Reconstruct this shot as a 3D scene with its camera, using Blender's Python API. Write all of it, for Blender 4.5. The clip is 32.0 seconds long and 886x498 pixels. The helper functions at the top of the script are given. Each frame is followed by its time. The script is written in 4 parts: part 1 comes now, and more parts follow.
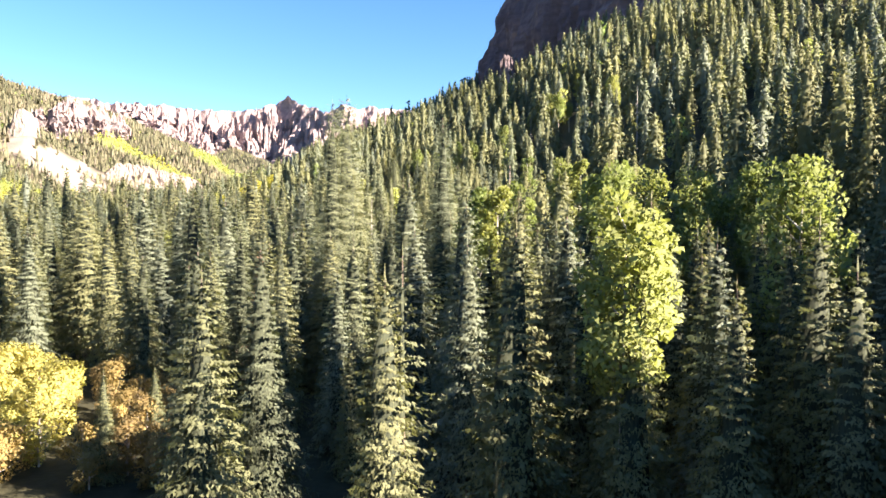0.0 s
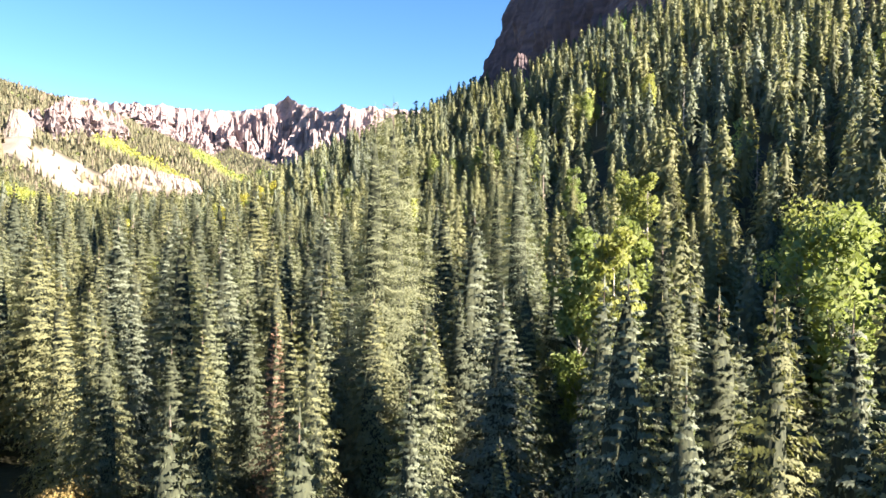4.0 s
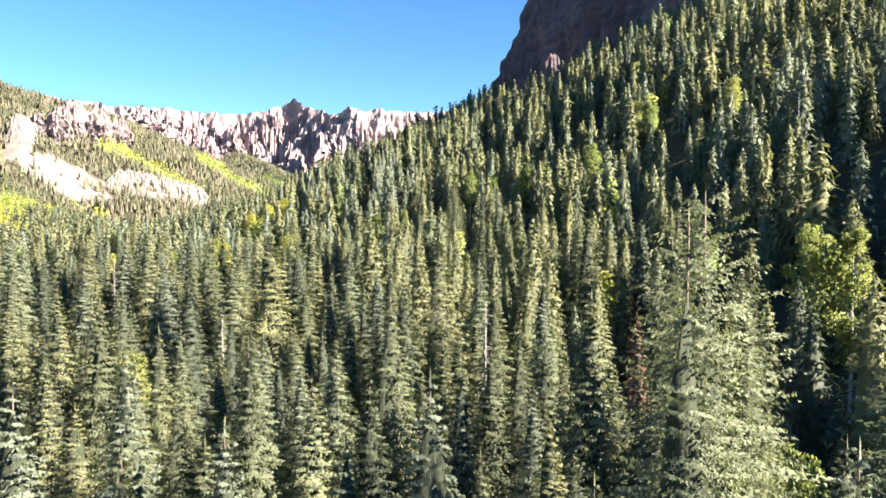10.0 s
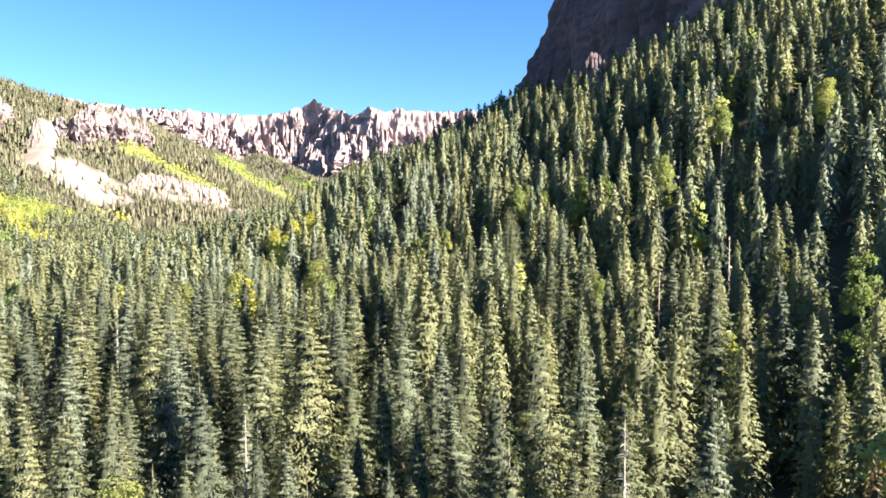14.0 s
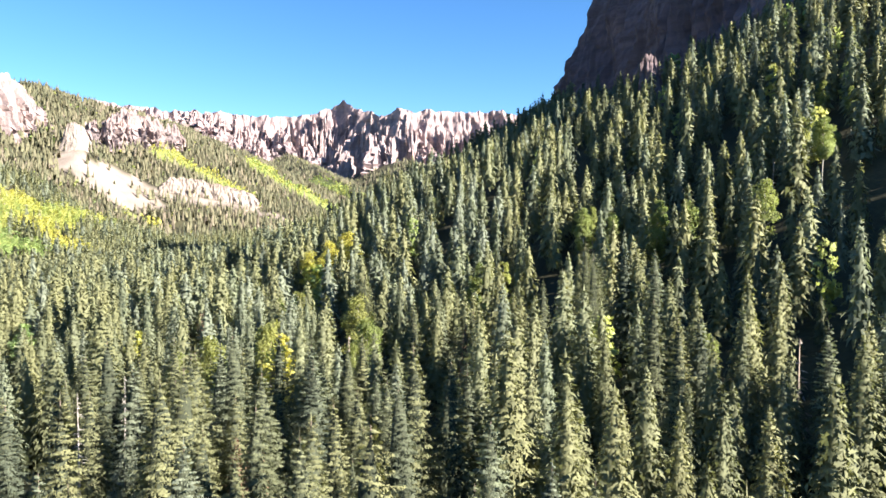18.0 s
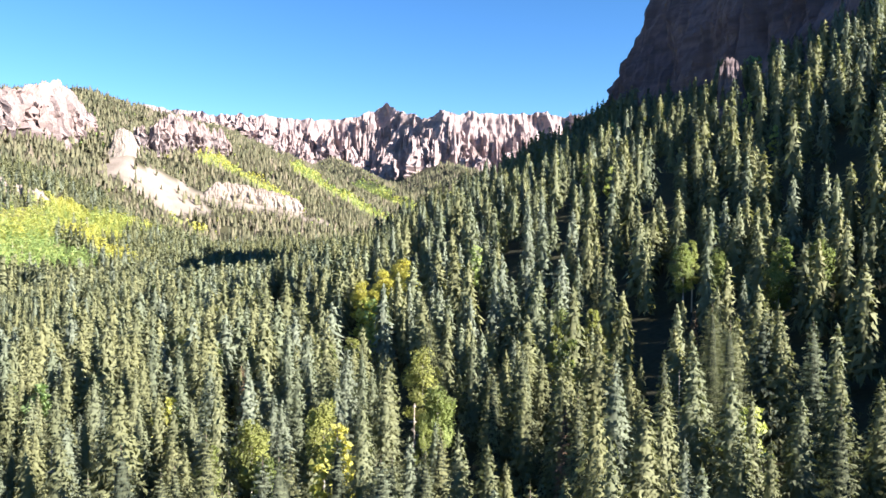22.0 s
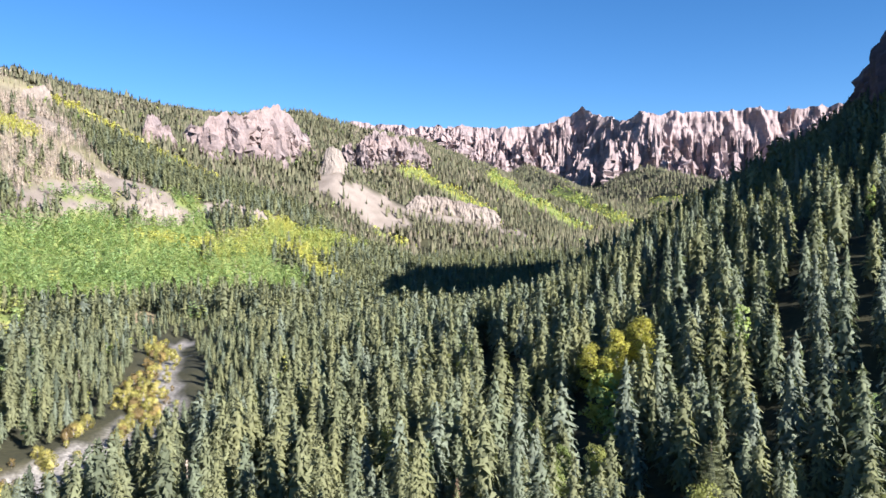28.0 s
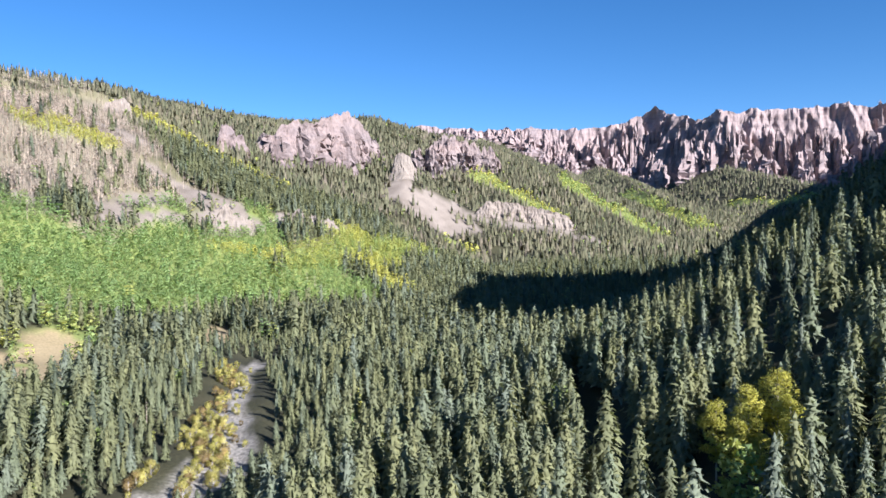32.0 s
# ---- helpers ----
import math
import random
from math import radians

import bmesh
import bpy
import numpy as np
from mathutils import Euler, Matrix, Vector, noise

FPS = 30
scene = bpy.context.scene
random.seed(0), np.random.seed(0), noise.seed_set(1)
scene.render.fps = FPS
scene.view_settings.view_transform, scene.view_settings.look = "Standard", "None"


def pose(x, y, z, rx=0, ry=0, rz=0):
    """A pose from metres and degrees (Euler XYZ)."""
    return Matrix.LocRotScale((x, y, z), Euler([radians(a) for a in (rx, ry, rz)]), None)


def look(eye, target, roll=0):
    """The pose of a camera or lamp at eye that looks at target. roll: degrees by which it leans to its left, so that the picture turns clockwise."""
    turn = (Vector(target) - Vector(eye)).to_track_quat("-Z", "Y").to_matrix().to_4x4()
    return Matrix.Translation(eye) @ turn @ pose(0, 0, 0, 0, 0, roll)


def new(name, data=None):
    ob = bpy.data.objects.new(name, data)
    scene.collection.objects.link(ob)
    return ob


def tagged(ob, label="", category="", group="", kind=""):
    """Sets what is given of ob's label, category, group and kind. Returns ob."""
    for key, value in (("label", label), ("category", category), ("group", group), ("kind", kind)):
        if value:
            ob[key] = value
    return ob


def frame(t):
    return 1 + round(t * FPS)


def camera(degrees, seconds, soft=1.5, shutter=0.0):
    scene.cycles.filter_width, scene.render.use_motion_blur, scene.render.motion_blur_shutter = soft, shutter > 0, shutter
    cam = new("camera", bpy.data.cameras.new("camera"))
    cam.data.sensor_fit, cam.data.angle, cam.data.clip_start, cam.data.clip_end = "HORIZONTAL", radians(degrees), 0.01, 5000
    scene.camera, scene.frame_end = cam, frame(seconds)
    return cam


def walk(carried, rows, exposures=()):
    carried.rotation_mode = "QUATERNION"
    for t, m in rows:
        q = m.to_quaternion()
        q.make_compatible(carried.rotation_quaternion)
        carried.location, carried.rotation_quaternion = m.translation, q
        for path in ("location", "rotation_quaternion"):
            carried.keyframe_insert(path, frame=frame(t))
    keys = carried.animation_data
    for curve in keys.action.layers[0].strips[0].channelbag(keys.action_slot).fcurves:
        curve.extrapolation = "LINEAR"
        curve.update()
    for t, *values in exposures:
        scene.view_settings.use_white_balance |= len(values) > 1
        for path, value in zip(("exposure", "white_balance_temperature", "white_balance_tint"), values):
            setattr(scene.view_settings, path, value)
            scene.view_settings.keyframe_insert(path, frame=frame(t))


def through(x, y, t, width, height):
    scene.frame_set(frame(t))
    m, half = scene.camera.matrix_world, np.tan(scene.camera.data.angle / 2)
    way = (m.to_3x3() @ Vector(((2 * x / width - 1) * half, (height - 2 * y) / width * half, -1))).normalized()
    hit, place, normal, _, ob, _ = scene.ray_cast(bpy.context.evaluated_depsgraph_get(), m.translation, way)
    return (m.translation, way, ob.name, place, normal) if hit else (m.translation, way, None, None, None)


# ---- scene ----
# The flight: seconds, place, then degrees of turn to the left, tilt and lean.
FLIGHT = [
    (0, 0.00, -0.00, -0.00, 1.32, -2.19, 0.42),
    (1, -1.71, 5.09, 0.92, 1.28, -2.19, 0.46),
    (2, -3.42, 10.14, 1.82, 1.26, -2.17, 0.40),
    (3, -5.14, 15.28, 2.76, 1.26, -2.17, 0.44),
    (3.5, -6.01, 17.92, 3.28, 1.27, -2.19, 0.45),
    (5.5, -9.59, 29.24, 5.70, 1.25, -2.20, 0.33),
    (6, -10.50, 32.21, 6.38, 1.23, -2.19, 0.29),
    (7, -12.35, 38.19, 7.77, 1.16, -2.19, 0.31),
    (8, -14.23, 44.09, 9.16, 1.24, -2.13, 0.26),
    (9, -16.17, 49.90, 10.54, 1.42, -2.10, 0.22),
    (10, -18.17, 55.70, 11.93, 1.74, -2.09, 0.25),
    (11, -20.17, 61.45, 13.35, 2.07, -2.11, 0.17),
    (12, -22.14, 67.08, 14.82, 2.48, -2.11, 0.12),
    (13, -24.04, 72.56, 16.33, 2.91, -2.16, 0.06),
    (14, -25.89, 77.92, 17.88, 3.32, -2.18, -0.03),
    (14.5, -26.82, 80.58, 18.68, 3.54, -2.17, -0.02),
    (16.5, -30.78, 91.39, 22.04, 4.66, -2.14, -0.10),
    (17, -31.83, 94.15, 22.94, 4.95, -2.16, -0.09),
    (18, -33.99, 99.68, 24.80, 5.57, -2.19, -0.03),
    (19, -36.22, 105.25, 26.70, 6.39, -2.18, -0.00),
    (20, -38.55, 110.84, 28.58, 7.21, -2.13, 0.06),
    (21, -40.96, 116.55, 30.45, 8.00, -2.08, 0.12),
    (22, -43.46, 122.35, 32.32, 8.90, -2.09, 0.11),
    (23, -46.06, 128.06, 34.20, 10.08, -2.11, 0.04),
    (24, -48.76, 133.51, 36.06, 11.81, -2.06, -0.01),
    (24.5, -50.14, 136.10, 36.99, 12.80, -2.01, -0.06),
    (26.5, -55.89, 145.91, 40.71, 19.27, -1.86, -0.40),
    (27, -57.42, 148.25, 41.64, 21.18, -1.78, -0.46),
    (27.5, -58.99, 150.57, 42.56, 23.14, -1.71, -0.50),
    (28, -60.61, 152.86, 43.48, 24.47, -1.64, -0.52),
    (28.5, -62.30, 155.11, 44.39, 25.17, -1.60, -0.54),
    (29, -64.05, 157.30, 45.30, 25.88, -1.58, -0.58),
    (30, -67.71, 161.57, 47.11, 27.61, -1.51, -0.65),
    (31, -71.45, 165.77, 48.91, 29.04, -1.45, -0.72),
    (32, -75.15, 170.01, 50.71, 29.91, -1.39, -0.78),
]


def facing(x, y, z, yaw, tilt, lean):
    a, b = radians(yaw), radians(tilt)
    way = Vector((-math.sin(a) * math.cos(b), math.cos(a) * math.cos(b), math.sin(b)))
    return look((x, y, z), Vector((x, y, z)) + 10 * way, lean)


cam = camera(64.1, 32.0, soft=1.6)
walk(cam, [(t, facing(*rest)) for t, *rest in FLIGHT],
     [(0, 2.68, 6950, 16), (3, 2.64, 6850, 15), (9, 2.50, 6500, 11), (14, 2.43, 6400, 11), (20, 2.28, 6250, 11), (24, 2.11, 6050, 11), (27, 1.80, 5880, 11), (32, 1.53, 5560, 11.5)])

# ---- light: a clear morning, the sun low over the hill on the east side of the valley ----
SUN_AZ, SUN_EL = 109.5, 27.0     # degrees clockwise from +y
world = bpy.data.worlds.new("world")
scene.world = world
world.use_nodes = True
wn = world.node_tree.nodes
sky = wn.new("ShaderNodeTexSky")
sky.sky_type = "NISHITA"
sky.sun_disc = False
sky.sun_elevation, sky.sun_rotation = radians(SUN_EL), radians(SUN_AZ)
sky.altitude, sky.air_density, sky.dust_density, sky.ozone_density = 2700, 1.0, 0.1, 2.5
wn["Background"].inputs["Strength"].default_value = 0.052
clear = wn.new("ShaderNodeHueSaturation")
clear.inputs["Saturation"].default_value = 1.22
world.node_tree.links.new(sky.outputs["Color"], clear.inputs["Color"])
world.node_tree.links.new(clear.outputs["Color"], wn["Background"].inputs["Color"])
sun = new("sun", bpy.data.lights.new("sun", "SUN"))
sun.data.energy, sun.data.angle, sun.data.color = 4.7, radians(0.5), (1.0, 0.93, 0.82)
to_sun = Vector((math.sin(radians(SUN_AZ)) * math.cos(radians(SUN_EL)), math.cos(radians(SUN_AZ)) * math.cos(radians(SUN_EL)), math.sin(radians(SUN_EL))))
sun.matrix_world = look(to_sun * 900, (0, 0, 0))


# ---- the lie of the land ----
def hashed(i, j, k):
    v = np.sin(i * 127.1 + j * 311.7 + k * 74.7) * 43758.5453
    return v - np.floor(v)


def noise2(x, y, k=0):
    """Smooth noise from -1 to 1, one bump a unit."""
    i, j = np.floor(x), np.floor(y)
    u, v = x - i, y - j
    u, v = u * u * (3 - 2 * u), v * v * (3 - 2 * v)
    a, b = hashed(i, j, k) * (1 - u) + hashed(i + 1, j, k) * u, hashed(i, j + 1, k) * (1 - u) + hashed(i + 1, j + 1, k) * u
    return 2 * (a * (1 - v) + b * v) - 1


def fbm(x, y, k=0, octaves=4):
    return sum(noise2(x * 2.03**n, y * 2.03**n, k + n) * 0.5**n for n in range(octaves))


def step(a, b, x):
    t = np.clip((x - a) / (b - a), 0, 1)
    return t * t * (3 - 2 * t)


def ramp(s, soft):
    """s where positive, 0 where negative, with a rounded foot."""
    return soft * np.logaddexp(0, s / soft)


def blend_max(a, b, soft):
    return a + ramp(b - a, soft)


def blend_min(a, b, soft):
    return a - ramp(a - b, soft)


def along(x, y, line):
    """Distance to a line of points in plan, and the line's height at the nearest place."""
    best, height = np.full(np.shape(x), 1e9), np.zeros(np.shape(x))
    for (x0, y0, z0), (x1, y1, z1) in zip(line, line[1:]):
        dx, dy = x1 - x0, y1 - y0
        t = np.clip(((x - x0) * dx + (y - y0) * dy) / (dx * dx + dy * dy), 0, 1)
        d = np.hypot(x - x0 - t * dx, y - y0 - t * dy)
        near = d < best
        best, height = np.where(near, d, best), np.where(near, z0 + t * (z1 - z0), height)
    return best, height


RIVER = [(-190, 150, 0), (-204, 235, 0), (-213, 272, 0), (-222, 303, 0), (-240, 322, 0), (-262, 346, 0), (-292, 378, 0), (-322, 412, 0), (-379, 490, 0), (-400, 700, 0), (-410, 950, 0)]
CREST_FAR = [(-2600, 3000, 560), (-1980, 3350, 590), (-1620, 3430, 570), (-1500, 3480, 592), (-1400, 3520, 560), (-1250, 3600, 556), (-1090, 3690, 600), (-980, 3705, 622), (-927, 3708, 672), (-880, 3670, 612),
             (-760, 3560, 556), (-640, 3450, 530), (-545, 3340, 562), (-480, 3360, 535), (-265, 3430, 525), (70, 3470, 545), (700, 3550, 600)]
CREST_LEFT = [(-1250, -600, 340), (-1250, 300, 335), (-1135, 735, 296), (-1300, 1285, 300), (-1240, 1775, 345), (-1360, 2310, 372), (-1480, 2850, 430), (-1640, 3430, 520)]
SPUR = [(-1000, 1330, 238), (-756, 1235, 158), (-640, 1290, 78), (-540, 1390, 20)]


KNOLL = [(-1180, 1560, 322), (-1110, 1610, 328), (-980, 1690, 285)]
# wooded ribs that run down from the far rock walls into the basin
RIBS = [[(-1240, 3200, 335), (-900, 2560, 225), (-537, 1880, 78)], [(-1010, 3150, 320), (-640, 2400, 180), (-330, 1698, 60)], [(-560, 3200, 300), (-330, 2700, 225), (-130, 2250, 150)],
        [(-1520, 3250, 360), (-1200, 2600, 260), (-800, 1960, 130)]]


def hill(x, y):
    """The wooded hill on the sunny side: a steep slope up to the foot of a rock wall, ending in a spur to the north."""
    # last term is an added swell that lifts the shade-casting trees by the start
    s = 0.85 * x + 0.53 * (y - 150) + 36 * step(24, 44, x) * (1 - step(85, 125, y))
    up = s * 0.5 + 7 * fbm(x / 90, y / 90, 11, 3) * step(10, 90, s)
    # north of this line the back of the spur falls away
    rise, fall = 0.687 * (x + 122) + 0.728 * (y - 505), -0.73 * (x + 122) + 0.69 * (y - 505)
    up = blend_min(up - 18 + 11 * step(230, 350, y) - 5 * step(440, 540, y), 29 + 0.48 * rise - 0.45 * fall, 7)
    crest = 103 + 0.42 * (s - 190) - 21 * step(480, 600, y)
    return blend_min(up, crest, 12)


def ravine(x, y):
    """A dry ravine along the foot of the hill."""
    s = 0.85 * x + 0.53 * (y - 150) + 5 * fbm(x / 50, y / 50, 41, 2)
    return (1 - step(3, 7, np.abs(s + 5))) * step(190, 230, y) * (1 - step(380, 430, y))


def floor_height(x, y):
    z = -17 + 5.5 * step(60, 230, y) - 12 * step(380, 800, y) + 46 * step(900, 1350, y) + 0.07 * np.maximum(y - 1350, 0)
    return z + 1.5 * fbm(x / 60, y / 60, 3, 3)


def height(x, y):
    x, y = np.asarray(x, float), np.asarray(y, float)
    z = floor_height(x, y)
    # west side: benches rising to a wooded crest
    foot = np.interp(y, [-200, 350, 600, 950, 1300, 2000, 3200], [-330, -440, -480, -505, -575, -900, -1500])
    d = foot - x + 25 * fbm(x / 210, y / 210, 5, 3)
    west = z + np.interp(d, [0, 60, 110, 145, 250, 330, 520, 800, 1200], [0, 14, 38, 78, 125, 186, 268, 335, 380]) + 9 * fbm(x / 130, y / 130, 8, 4) * step(60, 300, d)
    off, top = along(x, y, CREST_LEFT)
    west = blend_min(west, top + 6 * fbm(x / 90, y / 90, 21, 3) - 0.12 * off, 12)
    z = np.where(d > 0, np.maximum(west, z), z)
    z = blend_max(z, top - 0.45 * off + 10 * fbm(x / 120, y / 120, 23, 3), 10)
    off, top = along(x, y, SPUR)
    z = blend_max(z, top - 0.55 * off, 6)
    off, top = along(x, y, KNOLL)
    z = blend_max(z, top - 0.0022 * np.minimum(off, 90) ** 2 - 0.42 * np.maximum(off - 90, 0), 6)
    # north: apron of ribs under the rock walls
    off, top = along(x, y - 150, CREST_FAR)
    ribs = np.abs(noise2((x + 0.35 * y) / 300, y / 1600, 31)) * 120
    apron = top - 330 - 0.20 * np.maximum(off - 150, 0) + (ribs - 25) * step(80, 420, off) * (1 - step(900, 1900, off))
    apron = np.where(off < 150, top - 330 + 270 * (1 - np.maximum(off - 20, 0) / 130).clip(0, 1), apron)
    z = blend_max(z, apron, 20)
    for rib in RIBS:
        off, top = along(x, y, rib)
        z = blend_max(z, top + 8 * fbm(x / 80, y / 80, 37, 3) - 0.5 * off, 8)
    z = blend_max(z, hill(x, y), 8)
    z = z - 4 * ravine(x, y)
    off, _ = along(x, y, RIVER)
    return z - 2.2 * (1 - step(3, 11, off)) * (y < 900)


# ---- materials ----
def material(name, rough=0.9):
    m = bpy.data.materials.new(name)
    m.use_nodes = True
    t = m.node_tree
    b = t.nodes["Principled BSDF"]
    b.inputs["Roughness"].default_value = rough
    b.inputs["Specular IOR Level"].default_value = 0.25
    return m, t, b


def node(t, kind, **values):
    n = t.nodes.new(kind)
    for key, value in values.items():
        n.inputs[key.replace("_", " ")].default_value = value
    return n


def noise_node(t, scale, detail=5, stretch=None):
    n = node(t, "ShaderNodeTexNoise", Scale=scale, Detail=detail)
    c = t.nodes.new("ShaderNodeNewGeometry")
    if stretch:
        mp = t.nodes.new("ShaderNodeMapping")
        mp.inputs["Scale"].default_value = stretch
        t.links.new(c.outputs["Position"], mp.inputs["Vector"])
        t.links.new(mp.outputs["Vector"], n.inputs["Vector"])
    else:
        t.links.new(c.outputs["Position"], n.inputs["Vector"])
    return n.outputs["Fac"]


def ramp_node(t, value, stops):
    r = t.nodes.new("ShaderNodeValToRGB")
    e = r.color_ramp.elements
    while len(e) < len(stops):
        e.new(0.5)
    for slot, (at, colour) in zip(e, stops):
        slot.position, slot.color = at, (*colour, 1)
    t.links.new(value, r.inputs["Fac"])
    return r.outputs["Color"]


def mix_node(t, fac, a, b, how="MIX"):
    n = t.nodes.new("ShaderNodeMix")
    n.data_type, n.blend_type = "RGBA", how
    for value, slot in ((fac, 0), (a, 6), (b, 7)):
        if hasattr(value, "links"):
            t.links.new(value, n.inputs[slot])
        else:
            n.inputs[slot].default_value = value if slot == 0 else (*value, 1)
    return n.outputs[2]


def bump(t, b, value, strength, distance):
    n = node(t, "ShaderNodeBump", Strength=strength, Distance=distance)
    t.links.new(value, n.inputs["Height"])
    t.links.new(n.outputs["Normal"], b.inputs["Normal"])


def leaf_material(name, stops, through=0.25, source="tint"):
    """Foliage: one hue for each tree, by its own tint or chance, and a little change from twig to twig."""
    m, t, b = material(name, 0.75)
    if source == "tint":
        a = t.nodes.new("ShaderNodeAttribute")
        a.attribute_name = "tint"
        value = a.outputs["Fac"]
    else:
        value = t.nodes.new("ShaderNodeObjectInfo").outputs["Random"]
    colour = ramp_node(t, value, stops)
    g = t.nodes.new("ShaderNodeNewGeometry")
    grain = ramp_node(t, g.outputs["Random Per Island"], [(0, (0.86, 0.86, 0.88)), (1, (1.12, 1.12, 1.06))])
    colour = mix_node(t, 1.0, colour, grain, "MULTIPLY")
    t.links.new(colour, b.inputs["Base Color"])
    s = t.nodes.new("ShaderNodeBsdfTranslucent")
    t.links.new(mix_node(t, 1.0, colour, (1.1, 1.15, 0.75), "MULTIPLY"), s.inputs["Color"])
    x = node(t, "ShaderNodeMixShader", Fac=through)
    t.links.new(b.outputs[0], x.inputs[1])
    t.links.new(s.outputs[0], x.inputs[2])
    t.links.new(x.outputs[0], t.nodes["Material Output"].inputs["Surface"])
    return m


SPRUCE = [(0.0, (0.09, 0.105, 0.072)), (0.3, (0.165, 0.172, 0.09)), (0.55, (0.212, 0.21, 0.105)), (0.8, (0.172, 0.192, 0.123)), (1.0, (0.192, 0.212, 0.156))]
ASPEN = [(0.0, (0.30, 0.41, 0.17)), (0.35, (0.38, 0.46, 0.18)), (0.65, (0.52, 0.52, 0.17)), (1.0, (0.70, 0.64, 0.18))]
spruce_one, spruce_many = leaf_material("spruce_needles", SPRUCE, 0.3, "object"), leaf_material("spruce_needles_of_the_wood", SPRUCE, 0.3)
# far conifers: brown-olive needles, with distance haze painted in as a paler tone
HAZED_SPRUCE = [(0.0, (0.12, 0.125, 0.075)), (0.4, (0.175, 0.168, 0.10)), (0.75, (0.215, 0.195, 0.122)), (1.0, (0.25, 0.205, 0.155))]
spruce_far = leaf_material("hazed_mountain_needles", HAZED_SPRUCE, 0.3)
ASPEN_NEAR = [(0.0, (0.21, 0.26, 0.095)), (0.5, (0.28, 0.315, 0.11)), (1.0, (0.36, 0.365, 0.125))]
aspen_one, aspen_many = leaf_material("aspen_leaves", ASPEN_NEAR, 0.4, "object"), leaf_material("aspen_leaves_of_the_wood", ASPEN, 0.4)
rust_needles = leaf_material("rust_needles", [(0, (0.20, 0.12, 0.08)), (1, (0.27, 0.175, 0.115))], 0.1, "object")
grey_twigs = leaf_material("grey_twigs", [(0, (0.32, 0.25, 0.20)), (1, (0.47, 0.38, 0.31))], 0.05)
aspen_gold = leaf_material("gold_aspen_leaves", [(0, (0.50, 0.46, 0.10)), (1, (0.60, 0.54, 0.13))], 0.4, "object")
gold_bush = leaf_material("gold_bush_leaves", [(0, (0.46, 0.42, 0.13)), (1, (0.62, 0.54, 0.19))], 0.4, "object")
brown_bush = leaf_material("brown_bush_leaves", [(0, (0.28, 0.20, 0.09)), (1, (0.42, 0.31, 0.12))], 0.3, "object")


def bark_material(name, dark, light):
    m, t, b = material(name, 0.9)
    n = noise_node(t, 1.0, 6, (9, 9, 2.0))
    t.links.new(ramp_node(t, n, [(0.35, dark), (0.6, light)]), b.inputs["Base Color"])
    bump(t, b, n, 0.6, 0.03)
    return m


spruce_bark = bark_material("spruce_bark", (0.09, 0.065, 0.05), (0.24, 0.18, 0.14))
aspen_bark = bark_material("aspen_bark", (0.26, 0.23, 0.19), (0.50, 0.46, 0.39))
dead_bark = bark_material("dead_bark", (0.26, 0.22, 0.19), (0.48, 0.43, 0.38))


def rock_material(name, dark, light, warm, band=0.05):
    m, t, b = material(name, 0.95)
    big = noise_node(t, 0.012, 6)
    beds = noise_node(t, 1.0, 6, (band * 0.12, band * 0.12, band * 1.6))
    stain = noise_node(t, 1.0, 6, (band * 1.4, band * 1.4, band * 0.16))
    c = ramp_node(t, beds, [(0.3, dark), (0.52, light), (0.72, warm)])
    c = mix_node(t, ramp_node(t, stain, [(0.42, (0, 0, 0)), (0.68, (0.75, 0.75, 0.75))]), c, dark)
    c = mix_node(t, 0.5, c, ramp_node(t, big, [(0.35, warm), (0.62, light)]), "MIX")
    t.links.new(c, b.inputs["Base Color"])
    bump(t, b, noise_node(t, 0.22, 8), 0.9, 2.5)
    return m


ridge_rock = rock_material("ridge_rock", (0.13, 0.10, 0.108), (0.32, 0.25, 0.245), (0.36, 0.26, 0.24))
far_rock = rock_material("far_rock", (0.10, 0.08, 0.085), (0.25, 0.197, 0.19), (0.29, 0.21, 0.19))
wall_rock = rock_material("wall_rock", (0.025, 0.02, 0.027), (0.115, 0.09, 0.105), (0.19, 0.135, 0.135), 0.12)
pale_rock = rock_material("pale_rock", (0.15, 0.122, 0.103), (0.28, 0.233, 0.20), (0.265, 0.21, 0.175), 0.15)
pinnacle_rock = rock_material("pinnacle_rock", (0.06, 0.048, 0.055), (0.14, 0.108, 0.112), (0.18, 0.125, 0.12), 0.2)
# near-black tone painted on crown hearts for the shade deep inside
heart_shade = bark_material("heart_shade", (0.03, 0.035, 0.022), (0.06, 0.066, 0.038))

# the ground: needle litter and grass, with pale scree where the slope is bare
ground_mat, gt, gb = material("ground", 0.95)
n1, n2 = noise_node(gt, 0.03, 6), noise_node(gt, 0.9, 6)
wood = ramp_node(gt, n1, [(0.35, (0.036, 0.034, 0.02)), (0.55, (0.056, 0.052, 0.026)), (0.7, (0.085, 0.072, 0.038))])
bare = ramp_node(gt, n1, [(0.3, (0.175, 0.14, 0.115)), (0.6, (0.26, 0.213, 0.18))])
grass = ramp_node(gt, n1, [(0.3, (0.26, 0.20, 0.11)), (0.6, (0.34, 0.26, 0.15))])
gravel = ramp_node(gt, n2, [(0.3, (0.20, 0.175, 0.155)), (0.7, (0.38, 0.34, 0.30))])


def layer(name):
    a = gt.nodes.new("ShaderNodeAttribute")
    a.attribute_name = name
    return a.outputs["Fac"]


